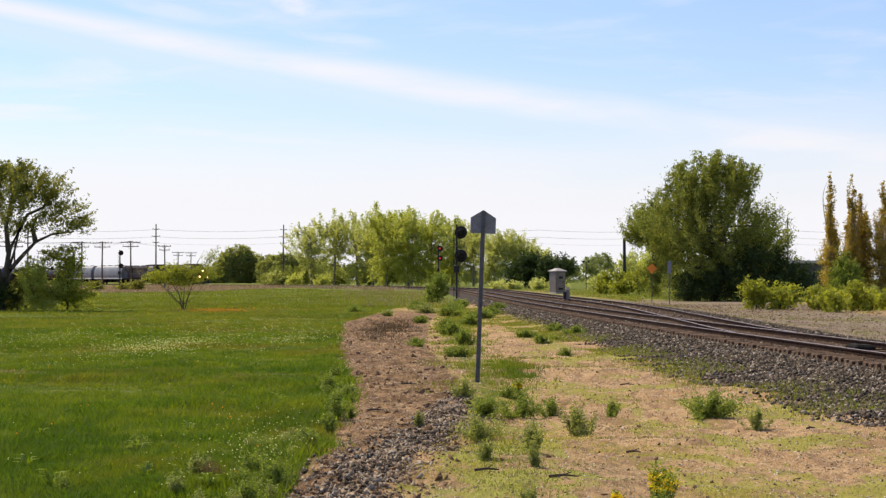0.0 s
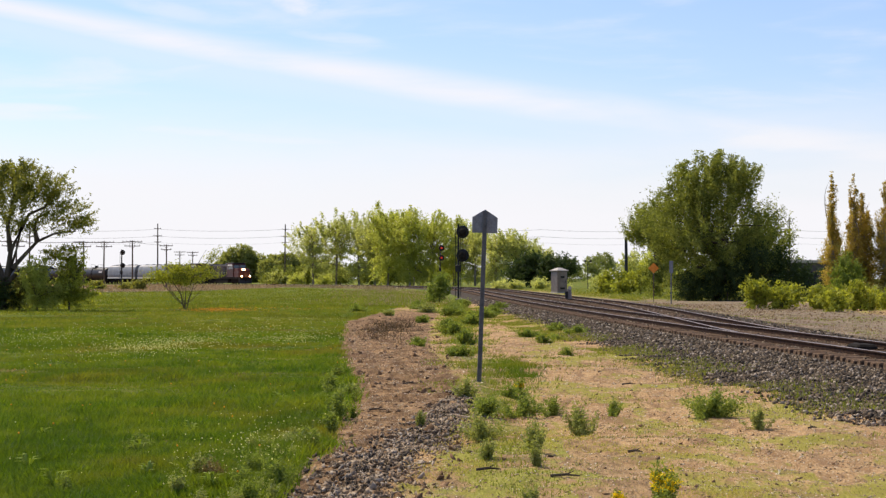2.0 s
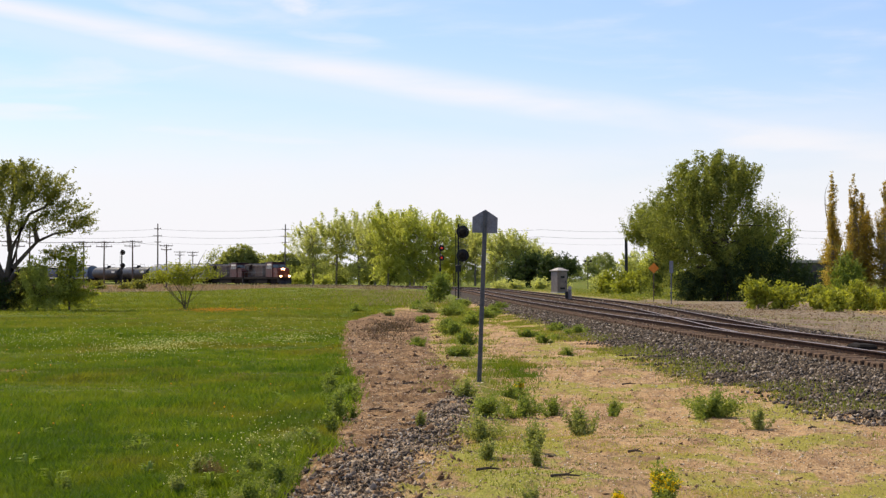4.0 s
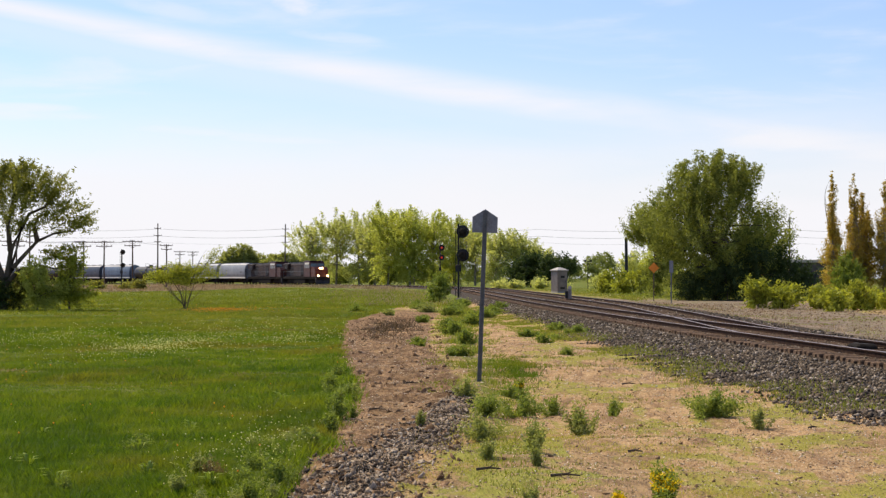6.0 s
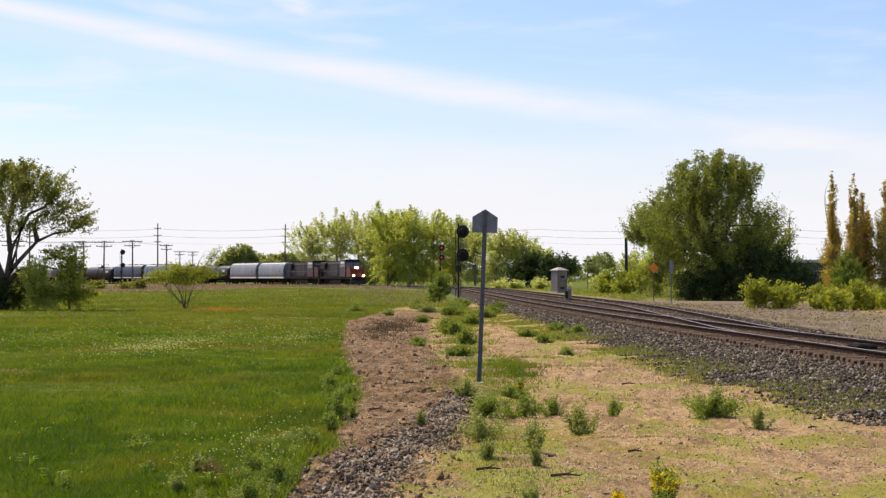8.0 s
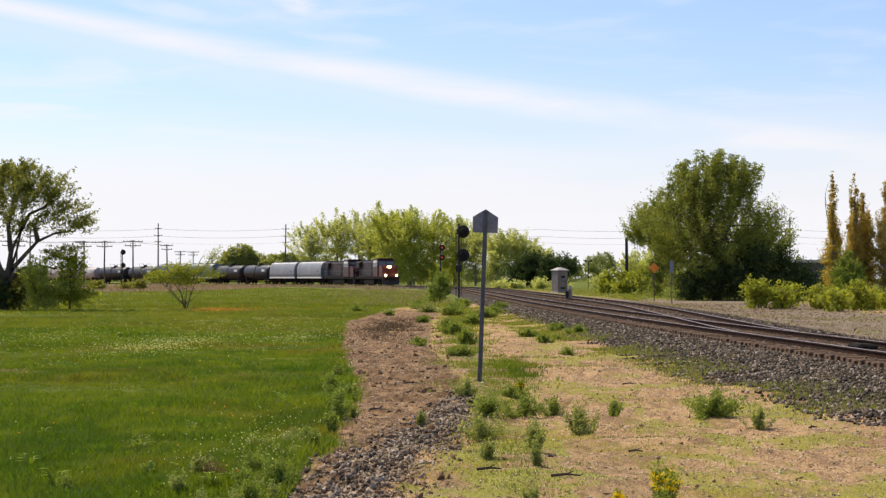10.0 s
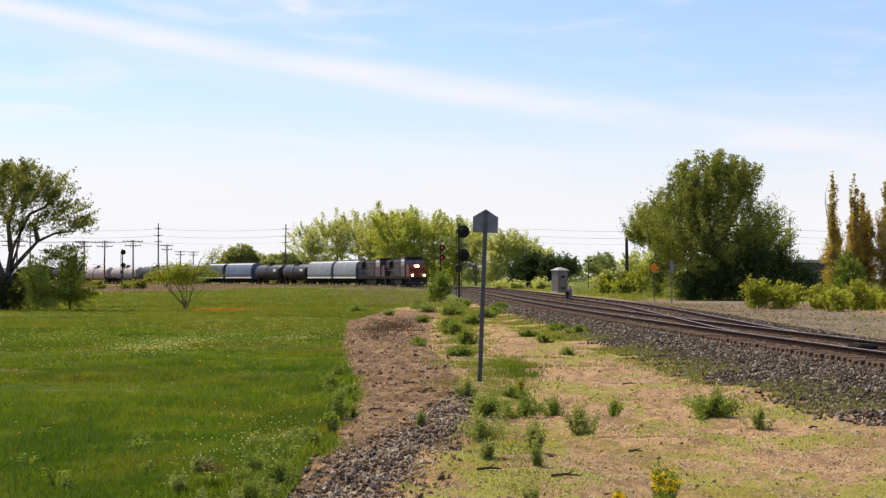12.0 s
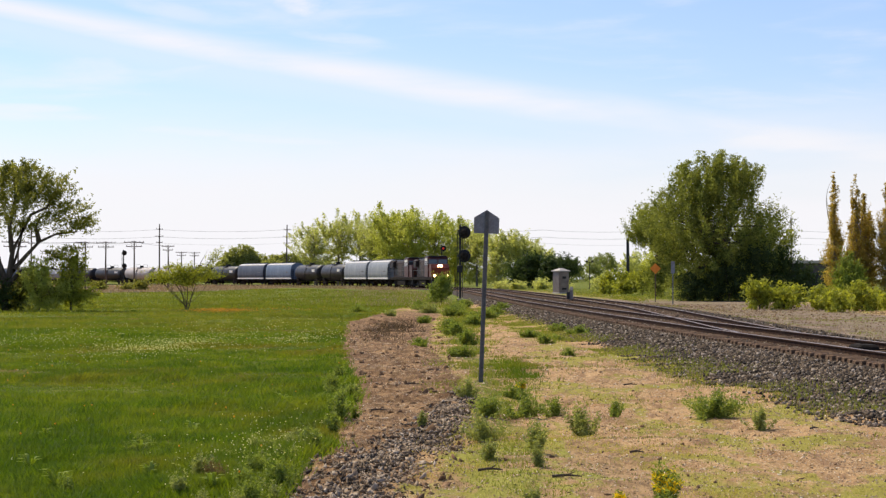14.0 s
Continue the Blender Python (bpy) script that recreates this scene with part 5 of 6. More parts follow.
# ---- weeds ----
def weed(x, y, w, h, look_of):
    """A clump of stems with many small leaves; some in yellow flower."""
    kind_of = {"w": ("leaf_weed", "bushy green weed growing on the sandy bank"), "s": ("leaf_sage", "pale grey-green weed growing on the sandy bank"), "y": ("leaf_weed", "green weed with yellow flowers on the sandy bank"), "d": ("dead_stalks", "withered brown weed standing in the meadow")}[look_of]
    ob = thing("weed", at_ground(x, y, 0, 0.01), kind_of[1], "weed", "weeds on the bank")
    w *= 1.15
    h *= 0.52 if y > 40 else 0.72 if y > 25 else 0.86
    n = int(np.clip(9 + w * 40, 10, 50))
    stems = Shape()
    tips, ways = [], []
    lobes_of, phase, lop = int(rng.integers(2, 5)), rng.uniform(0, math.tau), rng.normal(0, 0.08, 2)
    for i in range(n):
        a, q = rng.uniform(0, math.tau), rng.random() ** 0.6
        q *= 0.62 + 0.42 * math.sin(a * lobes_of + phase) + 0.15 * rng.normal()
        tip = Vector((math.cos(a) * q * w * 0.55 + lop[0] * w, math.sin(a) * q * w * 0.55 + lop[1] * w, h * (1.05 - 0.5 * q * q) * rng.uniform(0.6, 1.0) * (1.15 if rng.random() < 0.12 else 1.0)))
        root = Vector((tip.x * 0.35, tip.y * 0.35, -0.02))
        mid = root.lerp(tip, 0.55) + Vector((0, 0, h * 0.08))
        r = 0.0025 + 0.004 * h
        stems.tube([root, mid, tip], [r, r * 0.8, r * 0.4], 4, cap=False)
        tips += [root.lerp(tip, t) for t in (0.3, 0.55, 0.8, 1.0)]
        ways += [tuple((tip - root).normalized())] * 4
    tagged(part("stem_cluster", stems, M[kind_of[0]], ob), kind="stuff")
    c = np.array([tuple(p) for p in tips])
    size = np.clip(0.042 * h + 0.005 * y / 12, 0.011, 0.045)
    v, f = leaf_cloud(c, np.full(len(c), 0.11 * w + 0.025), int(np.clip(13 + w * 12, 13, 24)), size, 0.9, np.array(ways))
    v[:, 2] = np.maximum(v[:, 2], 0.004)
    o = new("foliage", array_mesh("foliage", v, f, M[kind_of[0]]))
    o.parent = ob
    if look_of == "y":
        c = c[np.argsort(-c[:, 2])[:int(len(c) * 0.36)]]
        v, f = leaf_cloud(c, np.full(len(c), 0.045), 14, 0.021, 0.6)
        o = new("bloom", array_mesh("bloom", v, f, M["petal"]))
        o.parent = ob
        tagged(o, "yellow flowers", kind="stuff")


def build_weeds():
    for row in ((3.31, 24.8, 0.72, 0.27, "w"), (3.69, 23.0, 0.29, 0.21, "s"), (1.58, 22.3, 0.42, 0.31, "s"), (1.45, 26.0, 0.33, 0.25, "w"), (2.18, 25.7, 0.25, 0.21, "w"), (0.88, 19.9, 0.34, 0.28, "s"), (0.55, 25.4, 0.5, 0.28, "w"), (0.95, 25.5, 0.5, 0.27, "w"),
                (0.45, 21.8, 0.5, 0.22, "s"), (0.39, 18.6, 0.2, 0.17, "s"), (0.30, 29.1, 0.39, 0.23, "s"), (-0.67, 50.4, 0.55, 0.32, "w"), (-1.42, 24.8, 0.43, 0.30, "w"), (-1.42, 28.7, 0.33, 0.25, "w")):
        weed(*row)
    for row in ((-1.37, 30.0, 0.26, 0.17, "s"), (-1.32, 19.9, 0.23, 0.23, "w"), (-1.86, 30.9, 0.36, 0.25, "w"), (-1.33, 16.2, 0.37, 0.21, "w"), (-1.65, 16.1, 0.28, 0.14, "w"), (2.64, 53.5, 0.40, 0.34, "w"), (3.21, 55.5, 0.48, 0.19, "w"), (2.73, 43.8, 0.38, 0.18, "w"),
                (1.65, 15.0, 0.33, 0.33, "y"), (1.35, 15.2, 0.11, 0.13, "y"), (1.12, 30.5, 0.2, 0.22, "y"), (-4.23, 102.1, 1.06, 0.41, "w"), (2.87, 103.8, 0.78, 0.36, "w"), (2.40, 57.0, 0.49, 0.26, "w")):
        weed(*row)
    for row in ((3.86, 59.2, 0.68, 0.27, "w"), (0.54, 52.1, 0.6, 0.5, "w"), (0.31, 66.4, 0.6, 0.5, "w"), (1.10, 74.5, 0.7, 0.5, "w"), (-0.98, 77.4, 0.62, 0.31, "w"), (0.16, 91.3, 1.05, 0.58, "w"), (0.88, 117.9, 1.1, 0.5, "w"), (1.02, 29.0, 0.4, 0.2, "w"),
                (-0.30, 23.7, 0.10, 0.16, "s"), (0.86, 17.9, 0.14, 0.17, "s"), (0.71, 15.7, 0.14, 0.11, "s"), (-2.47, 91.3, 0.68, 0.32, "s"), (-3.09, 16.1, 0.16, 0.12, "w")):
        weed(*row)
    for row in ((-3.11, 19.8, 0.23, 0.17, "w"), (-2.15, 17.0, 0.25, 0.20, "s"), (-1.19, 25.1, 0.14, 0.14, "w"), (0.2, 60.5, 0.7, 0.45, "w"), (0.3, 44.0, 0.5, 0.3, "w"), (1.5, 86.0, 1.0, 0.5, "w"), (2.2, 92.0, 0.9, 0.4, "w"),
                (-0.6, 100.0, 1.2, 0.5, "s"), (0.4, 104.0, 1.2, 0.6, "w"), (3.6, 62.0, 0.6, 0.25, "w"), (-1.5, 110.0, 1.3, 0.5, "w")):
        weed(*row)

    for row in ((-2.02, 16.9, 0.2, 0.15, "d"), (-1.9, 16.6, 0.14, 0.1, "d")):
        weed(*row)
    for i in range(16):
        y = rng.uniform(15.0, 22.0)
        weed(float(field_edge(y)) - rng.uniform(0.1, 0.85), y, 0.12 + 0.1 * rng.random(), 0.08 + 0.07 * rng.random(), "s")
    for y in (15.2, 16.8, 18.4, 20.6, 22.7, 25.8, 27.8, 29.6, 34.5):
        weed(float(field_edge(y)) - 0.28 + rng.normal(0, 0.12), y, 0.18 + 0.14 * rng.random(), 0.12 + 0.12 * rng.random(), "w")


build_weeds()


def dock_plant(x, y, size):
    """A low rosette of long pale leaves in the grass."""
    ob = thing("dock_plant", at_ground(x, y, float(rng.uniform(0, 360)), 0.0), "low broad-leaved plant with pale green leaves in the meadow", "plant", "broad-leaved plants in the meadow")
    for i in range(int(rng.integers(13, 19))):
        a, l, up = rng.uniform(0, math.tau), size * rng.uniform(0.35, 0.8), rng.uniform(0.25, 1.1)
        d, q = Vector((math.cos(a), math.sin(a), 0)), Vector((-math.sin(a), math.cos(a), 0))
        mid = d * l * 0.5 + Vector((0, 0, l * up * 0.7 + 0.06))
        tip = d * l + Vector((0, 0, l * up * 0.75 + 0.06))
        w, t = l * 0.13, Vector((0, 0, 0.003))
        ring = [Vector((0, 0, 0)), mid - q * w, tip, mid + q * w]
        leaf = Shape().add([tuple(p) for p in ring] + [tuple(p - t) for p in ring], [(0, 1, 2, 3), (7, 6, 5, 4), (0, 4, 5, 1), (1, 5, 6, 2), (2, 6, 7, 3), (3, 7, 4, 0)])
        part("leaf", leaf, M["leaf_dock"], ob)


for row in ((-3.3, 16.6, 0.2), (-2.6, 17.2, 0.15), (-3.0, 19.3, 0.16), (-3.9, 18.4, 0.17), (-1.75, 18.6, 0.15), (-1.9, 15.9, 0.16), (-4.4, 21.5, 0.18), (-2.9, 22.5, 0.16), (-1.6, 21.0, 0.15), (-2.3, 27.5, 0.18)):
    dock_plant(*row)


def fallen_stick(x, y, length, turn):
    """A forked dead stick lying on the soil."""
    ob = thing("fallen_stick", at_ground(x, y, turn, -0.015), "dark dead stick lying on the sandy soil", "stick", "fallen sticks")
    part("stem", Shape().tube([(-length / 2, 0, 0), (0, 0.02, 0.012), (length / 2, 0, 0.004)], [0.014, 0.012, 0.006], 6), M["bark"], ob)
    part("fork", Shape().tube([(0, 0.02, 0.012), (length * 0.25, 0.08, 0.035)], [0.008, 0.003], 5), M["bark"], ob)


for row in ((0.39, 17.4, 0.22, 5), (1.05, 17.1, 0.26, -8), (3.0, 32.0, 0.22, 2), (4.2, 22.4, 0.12, 30), (1.9, 19.6, 0.15, -20), (-0.55, 31.5, 0.25, 10), (-0.9, 26.0, 0.25, -6)):
    fallen_stick(*row)


# ---- grass, flowers, stones: what nobody could count ----
def blades(x, y, h, w, per, name, mat, label, category, spread=0.07, lean=0.35):
    """Tufts of leaning blades at arrays of places."""
    n = len(x) * per
    X, Y = np.repeat(x, per) + rng.normal(0, 1, n) * spread, np.repeat(y, per) + rng.normal(0, 1, n) * spread
    H, W = np.repeat(h, per) * rng.uniform(0.5, 1.15, n), np.repeat(w, per)
    Z = ground_height(X, Y) - 0.01
    a = rng.uniform(0, math.tau, n)
    ux, uy = np.cos(a) * W, np.sin(a) * W
    lx, ly = rng.normal(0, lean, n) * H, rng.normal(0, lean, n) * H
    p = [(X - ux, Y - uy, Z), (X + ux, Y + uy, Z), (X + lx, Y + ly, Z + H)]
    v = np.stack([np.stack(q, -1) for q in p], 1).reshape(-1, 3)
    f = np.arange(n * 3).reshape(-1, 3)
    return tagged(new(name, array_mesh(name, v, f, M[mat])), label, category, kind="stuff")


def wedge(count, y0, y1, lo, hi, power=1.0):
    """Places between two edges that depend on y, denser near by."""
    u = rng.random(count)
    y = (y0 ** -power + u * (y1 ** -power - y0 ** -power)) ** (-1 / power)
    t = rng.random(count)
    return lo(y) + (hi(y) - lo(y)) * t, y


def build_grass():
    x, y = wedge(62000, 13.5, 125, lambda y: -0.25 * y - 1.2, lambda y: field_edge(y) - 0.12 + 0.14 * rough(y, y * 0, 0.8, 5), 0.35)
    clumpy = 0.5 + 0.5 * rough(x, y, 1.6, 11)
    tall = np.exp(-((x - field_edge(y)) / 0.5) ** 2) * 0.10
    h = 0.045 + 0.14 * clumpy ** 1.6 * (0.7 + 0.3 * rough(x, y, 0.35, 14)) + tall * 0.45 + 0.03 * rough(x, y, 6, 12)
    n = y + 6 * rough(x, y, 7, 15) < 64
    blades(x[n], y[n], h[n], 0.0032 + 0.00026 * y[n], 7, "meadow_grass", "grass", "lush green meadow grass", "grass", 0.09, 0.62)
    blades(x[~n], y[~n], h[~n], 0.0032 + 0.00024 * y[~n], 8, "meadow_grass_far", "grass_pale", "yellowish green meadow grass", "grass", 0.09, 0.55)
    # grass on the far bank and beyond
    x, y = wedge(14000, 115, 420, lambda y: -0.25 * y - 2, lambda y: np.interp(y, LINE_Y, LINE_X) - 5 - np.interp(y, [200, 280, 420], [0, 9, 16]), 0.3)
    keep = scrub(x, y) < 12 * rng.random(len(x))
    x, y = x[keep], y[keep]
    blades(x, y, 0.08 + 0.14 * (0.5 + 0.5 * rough(x, y, 9, 13)), 0.02 + 0.0001 * y, 5, "far_grass", "grass_pale", "tall green grass towards the railway bend", "grass", 0.3)
    # dead stems on the low embankment of the far line
    n = 2600
    s = rng.uniform(300, 480, n)
    x, y, _ = on_line(s, rng.normal(-6.2, 1.1, n))
    blades(x, y, 0.25 + 0.45 * rng.random(n), 0.03 + y * 0.00006, 5, "embankment_stems", "litter", "brown dead stems along the railway embankment", "weeds", 0.4, 0.5)
    # rough olive and straw-coloured growth where the bank runs out towards the bend
    for count, mat, name, label in ((1500, "bank_blades", "rough_grass", "rough olive grass beside the railway bend"), (1100, "litter", "rough_straw", "straw-coloured dead grass beside the railway bend")):
        y = rng.uniform(120, 270, count)
        x = np.interp(y, [120, 270], [-3.0, -9.0]) + rng.normal(0, 2.6, count)
        keep = (x < np.interp(y, LINE_Y, LINE_X) - 4.2) & (rough(x, y, 5, 81) > -0.3)
        x, y = x[keep], y[keep]
        blades(x, y, 0.12 + 0.22 * rng.random(len(x)), 0.015 + y * 0.0001, 6, name, mat, label, "grass", 0.35, 0.5)
    x, y = wedge(5200, 215, 420, lambda y: -0.25 * y, lambda y: -0.085 * y, 0.3)
    keep = (scrub(x, y) > 0) & (x < np.interp(y, LINE_Y, LINE_X) - 4)
    x, y = x[keep], y[keep]
    blades(x, y, 0.12 + 0.3 * rng.random(len(x)), 0.02 + y * 0.0001, 5, "scrub_stems", "litter", "brown dead stems on the scrubland before the line", "weeds", 0.4, 0.5)
    # patches on the sandy bank
    x, y = wedge(16000, 14, 130, lambda y: -0.4 + y * 0, lambda y: np.interp(y, LINE_Y, LINE_X) - 4.2, 0.3)
    band = np.exp(-((x - np.interp(y, [15, 30, 60, 120], [0.6, 0.7, 0.4, 1.2])) / np.interp(y, [15, 30, 60], [0.5, 0.45, 0.8])) ** 2)
    keep = rng.random(len(x)) < np.clip(band * smooth_step(rough(x, y, 1.7, 23), -0.45, 0.25) * 0.9 + smooth_step(rough(x, y, 2.2, 21), 0.25, 0.7) * 0.8, 0, 1)
    keep &= ~((np.abs(x - 0.5) < 0.22) & (y > 26) & (y < 32.2))
    x, y = x[keep], y[keep]
    blades(x, y, (0.025 + 0.09 * rng.random(len(x))) * np.interp(y, [18, 30, 40, 60], [0.45, 0.85, 1.0, 1.3]) * (0.6 + 0.7 * band[keep]), 0.0035 + 0.0002 * y, 6, "bank_grass", "bank_blades", "patchy short grass on the sandy bank", "grass", 0.06)
    # a darker stand of grass round the sign's foot
    n = 520
    x, y = rng.normal(1.3, 0.22, n), rng.normal(36.5, 2.6, n)
    blades(x, y, 0.05 + 0.08 * rng.random(n), 0.008 + y * 0, 8, "sign_grass", "grass", "dark green grass round the foot of a trackside sign", "grass", 0.07, 0.5)
    # tufts at the toe of the ballast
    n = 5600
    s = rng.uniform(16, 110, n)
    x, y, _ = on_line(s, rng.normal(-3.95, 0.5, n))
    keep = rough(x, y, 1.7, 51) > -0.15
    x, y = x[keep], y[keep]
    blades(x, y, 0.05 + 0.08 * rng.random(len(x)), 0.004 + 0.0001 * y, 7, "toe_grass", "bank_blades", "thin green tufts at the foot of the ballast", "grass", 0.07)
    # green patches on the yard
    n = 2600
    s = rng.uniform(30, 130, n)
    x, y, _ = on_line(s, siding(s) + rng.uniform(2.8, 12, n))
    keep = rough(x, y, 3.2, 61) > 0.35
    x, y = x[keep], y[keep]
    blades(x, y, 0.03 + 0.05 * rng.random(len(x)), 0.006 + 0.0002 * y, 6, "yard_grass", "bank_blades", "thin grass patches on the gravel yard", "grass", 0.15)
    # moss-like dry growth near the camera
    x, y = wedge(7000, 13.5, 24, lambda y: -0.3 + y * 0, lambda y: 2.6 + y * 0, 0.5)
    keep = rough(x, y, 1.1, 31) + 0.4 * rough(x, y, 0.4, 32) > 0.05
    blades(x[keep], y[keep], np.full(keep.sum(), 0.035), 0.005 + y[keep] * 0, 6, "dry_grass", "straw", "short dry yellowish grass", "grass", 0.06, 0.6)
    # straw and dead stems lying on the bare bank
    x, y = wedge(9500, 13.6, 80, lambda y: field_edge(y) + 0.05, lambda y: np.interp(y, [15, 24, 31, 48, 79], [0.2, 0.3, 0.5, 0.1, -0.2]), 0.3)
    blades(x, y, np.full(len(x), 0.02), 0.004 + y * 0.0001, 4, "straw_litter", "litter", "pale dead straw lying on the brown bank", "litter", 0.12, 5.0)
    x, y = wedge(3600, 13.6, 60, lambda y: 0.3 + y * 0, lambda y: np.interp(y, LINE_Y, LINE_X) - 4.3, 0.3)
    blades(x, y, np.full(len(x), 0.018), 0.004 + y * 0.0001, 4, "dead_grass", "litter", "pale dead grass lying on the sandy soil", "litter", 0.12, 5.0)
    # right of the yard and by the far side
    x, y = wedge(5000, 120, 300, lambda y: np.interp(y, LINE_Y, LINE_X) + 8.5, lambda y: 0.24 * y, 0.3)
    keep = (y > 158) | (x < 0.1 * y)
    x, y = x[keep], y[keep]
    blades(x, y, 0.09 + 0.12 * rng.random(len(x)), 0.03 + y * 0.0001, 5, "verge_grass", "bank_blades", "olive green grass beyond the siding", "grass", 0.3)


M["straw"] = leaf_material("dry_blades", (0.33, 0.31, 0.05), (0.54, 0.46, 0.14), 0.35)
M["litter"] = leaf_material("dead_straw", (0.14, 0.085, 0.045), (0.62, 0.49, 0.31), 0.15, (0.45, 0.33, 0.2))
M["bank_blades"] = leaf_material("bank_blades", (0.13, 0.17, 0.02), (0.27, 0.28, 0.05), 0.4)


def seed_heads():
    """White seed heads and yellow blossoms strewn through the meadow."""
    def strew(x, y, z, r, name, mat, label):
        o = np.array([(1, 0, 0), (-1, 0, 0), (0, 1, 0), (0, -1, 0), (0, 0, 1), (0, 0, -1)], float)
        v = (np.stack([x, y, z], -1)[:, None] + o[None] * r[:, None, None]).reshape(-1, 3)
        t = np.array([(0, 2, 4), (2, 1, 4), (1, 3, 4), (3, 0, 4), (2, 0, 5), (1, 2, 5), (3, 1, 5), (0, 3, 5)])
        f = (t[None] + 6 * np.arange(len(x))[:, None, None]).reshape(-1, 3)
        tagged(new(name, array_mesh(name, v, f, M[mat])), label, "flowers", kind="stuff")
    xs, ys = [], []
    for cx, cy, sx, sy, n in ((-6.9, 48, 0.7, 4.6, 950), (-6.4, 52, 1.9, 7.5, 700), (-11.0, 54, 1.5, 5, 750), (-3.8, 51, 0.6, 3.6, 420), (-5.2, 60, 1.8, 7, 260), (-1.8, 19.0, 0.34, 1.9, 480), (-6.5, 44.5, 0.7, 2.6, 900), (-2.6, 19, 0.9, 2.2, 40), (-5, 35, 3, 12, 40), (-9, 60, 6, 18, 120)):
        xs.append(rng.normal(cx, sx, n)), ys.append(rng.normal(cy, sy, n))
    x, y = np.concatenate(xs), np.concatenate(ys)
    keep = (x < field_edge(y) - 0.05) & (y > 14) & (rough(x, y, 1.3, 71) + 0.5 * rng.normal(0, 1, len(x)) > -0.35)
    x, y = x[keep], y[keep]
    strew(x, y, ground_height(x, y) + rng.uniform(0.15, 0.27, len(x)), rng.uniform(0.006, 0.0145, len(x)) * (0.38 + y / 110), "seed_heads", "seed", "white dandelion seed heads scattered in the meadow")
    x, y = np.concatenate([rng.normal(-10.9, 0.75, 620), rng.normal(-9.8, 2.0, 160), rng.normal(-3.6, 1.6, 20), rng.normal(-6, 4, 60)]), np.concatenate([rng.normal(95.5, 2.4, 620), rng.normal(101, 4, 160), rng.normal(24, 6, 20), rng.normal(40, 14, 60)])
    keep = (x < field_edge(y) - 0.05) & (y > 14)
    x, y = x[keep], y[keep]
    strew(x, y, ground_height(x, y) + rng.uniform(0.16, 0.26, len(x)), rng.uniform(0.008, 0.012, len(x)) * (1 + y / 150), "blossoms", "bloom", "orange-yellow blossoms scattered in the meadow")


def stones(x, y, r, name, mat, label, category, bury=0.3, flat=0.75, lift=0.0, long=1.0):
    """Angular broken stones: squashed, turned eight-cornered lumps."""
    n = len(x)
    o = np.array([(-1, -1, -1), (1, -1, -1), (1, 1, -1), (-1, 1, -1), (-1, -1, 1), (1, -1, 1), (1, 1, 1), (-1, 1, 1)], float) * 0.62
    o = o[None] * rng.uniform(0.5, 1.3, (n, 8, 1)) * rng.uniform(0.6, 1.35, (n, 1, 3)) * np.array([long, 1, flat])
    q = rng.normal(0, 1, (n, 4))
    q /= np.linalg.norm(q, axis=1, keepdims=True)
    w, a, b, c = q.T
    R = np.stack([1 - 2 * (b * b + c * c), 2 * (a * b - c * w), 2 * (a * c + b * w), 2 * (a * b + c * w), 1 - 2 * (a * a + c * c), 2 * (b * c - a * w), 2 * (a * c - b * w), 2 * (b * c + a * w), 1 - 2 * (a * a + b * b)], -1).reshape(n, 3, 3)
    o = np.einsum("nij,nkj->nki", R, o) * r[:, None, None]
    z = ground_height(x, y) + r * (0.5 - bury) + lift
    v = (o + np.stack([x, y, z], -1)[:, None]).reshape(-1, 3)
    t = np.array([(0, 3, 2, 1), (4, 5, 6, 7), (0, 1, 5, 4), (1, 2, 6, 5), (2, 3, 7, 6), (3, 0, 4, 7)])
    f = (t[None] + 8 * np.arange(n)[:, None, None]).reshape(-1, 4)
    return tagged(new(name, array_mesh(name, v, f, M[mat])), label, category, kind="stuff")


def build_stones():
    n = 72000
    u = rng.random(n)
    s = (14 ** -0.6 + u * (140 ** -0.6 - 14 ** -0.6)) ** (-1 / 0.6)
    off = rng.uniform(-4.7, 3.0, n)
    off = np.where(rng.random(n) < 0.35, rng.uniform(-4.6, -1.2, n), off)
    x, y, _ = on_line(s, off + np.where(off > 1.2, siding(s) * rng.random(n), 0))
    edge = rng.random(n) < smooth_step(off + rough(x, y, 1.2, 41) * 0.35 - np.interp(s, [35, 75], [0, 1.1]), -4.7, -3.9)
    x, y, s, off = x[edge], y[edge], s[edge], off[edge]
    stones(x, y, rng.uniform(0.012, 0.035, len(x)) * (1 + s / 120) * np.where(np.abs(off) < 1.4, 0.7, 1.0), "track_ballast", "stones", "grey crushed stone ballast on the track bed", "ballast",
           lift=np.where(np.abs(off) < 1.15, 0.012 * rng.random(len(x)), 0.0))
    # a spill of coarse stone by the sign's bank
    n = 12000
    y = rng.uniform(13.6, 30.5, n)
    x = np.interp(y, SPILL_Y, SPILL_MID) + rng.normal(0, 0.6, n) * np.interp(y, SPILL_Y, SPILL_WIDE)
    stones(x, y, 0.009 + 0.024 * rng.random(n) ** 1.8, "stone_spill", "stones_pale", "coarse grey crushed stone spilled on the bank", "gravel", 0.1, 0.36, 0.0, 1.5)
    # chips, clods and straw on the bare soil
    x, y = wedge(27000, 13.6, 60, lambda y: field_edge(y) + 0.1, lambda y: np.interp(y, LINE_Y, LINE_X) - 4.4, 0.3)
    stones(x, y, rng.uniform(0.005, 0.016, len(x)) * (0.8 + y / 60), "soil_clods", "clods", "tan clods and wood chips on the bare soil", "soil", 0.5, 0.35)


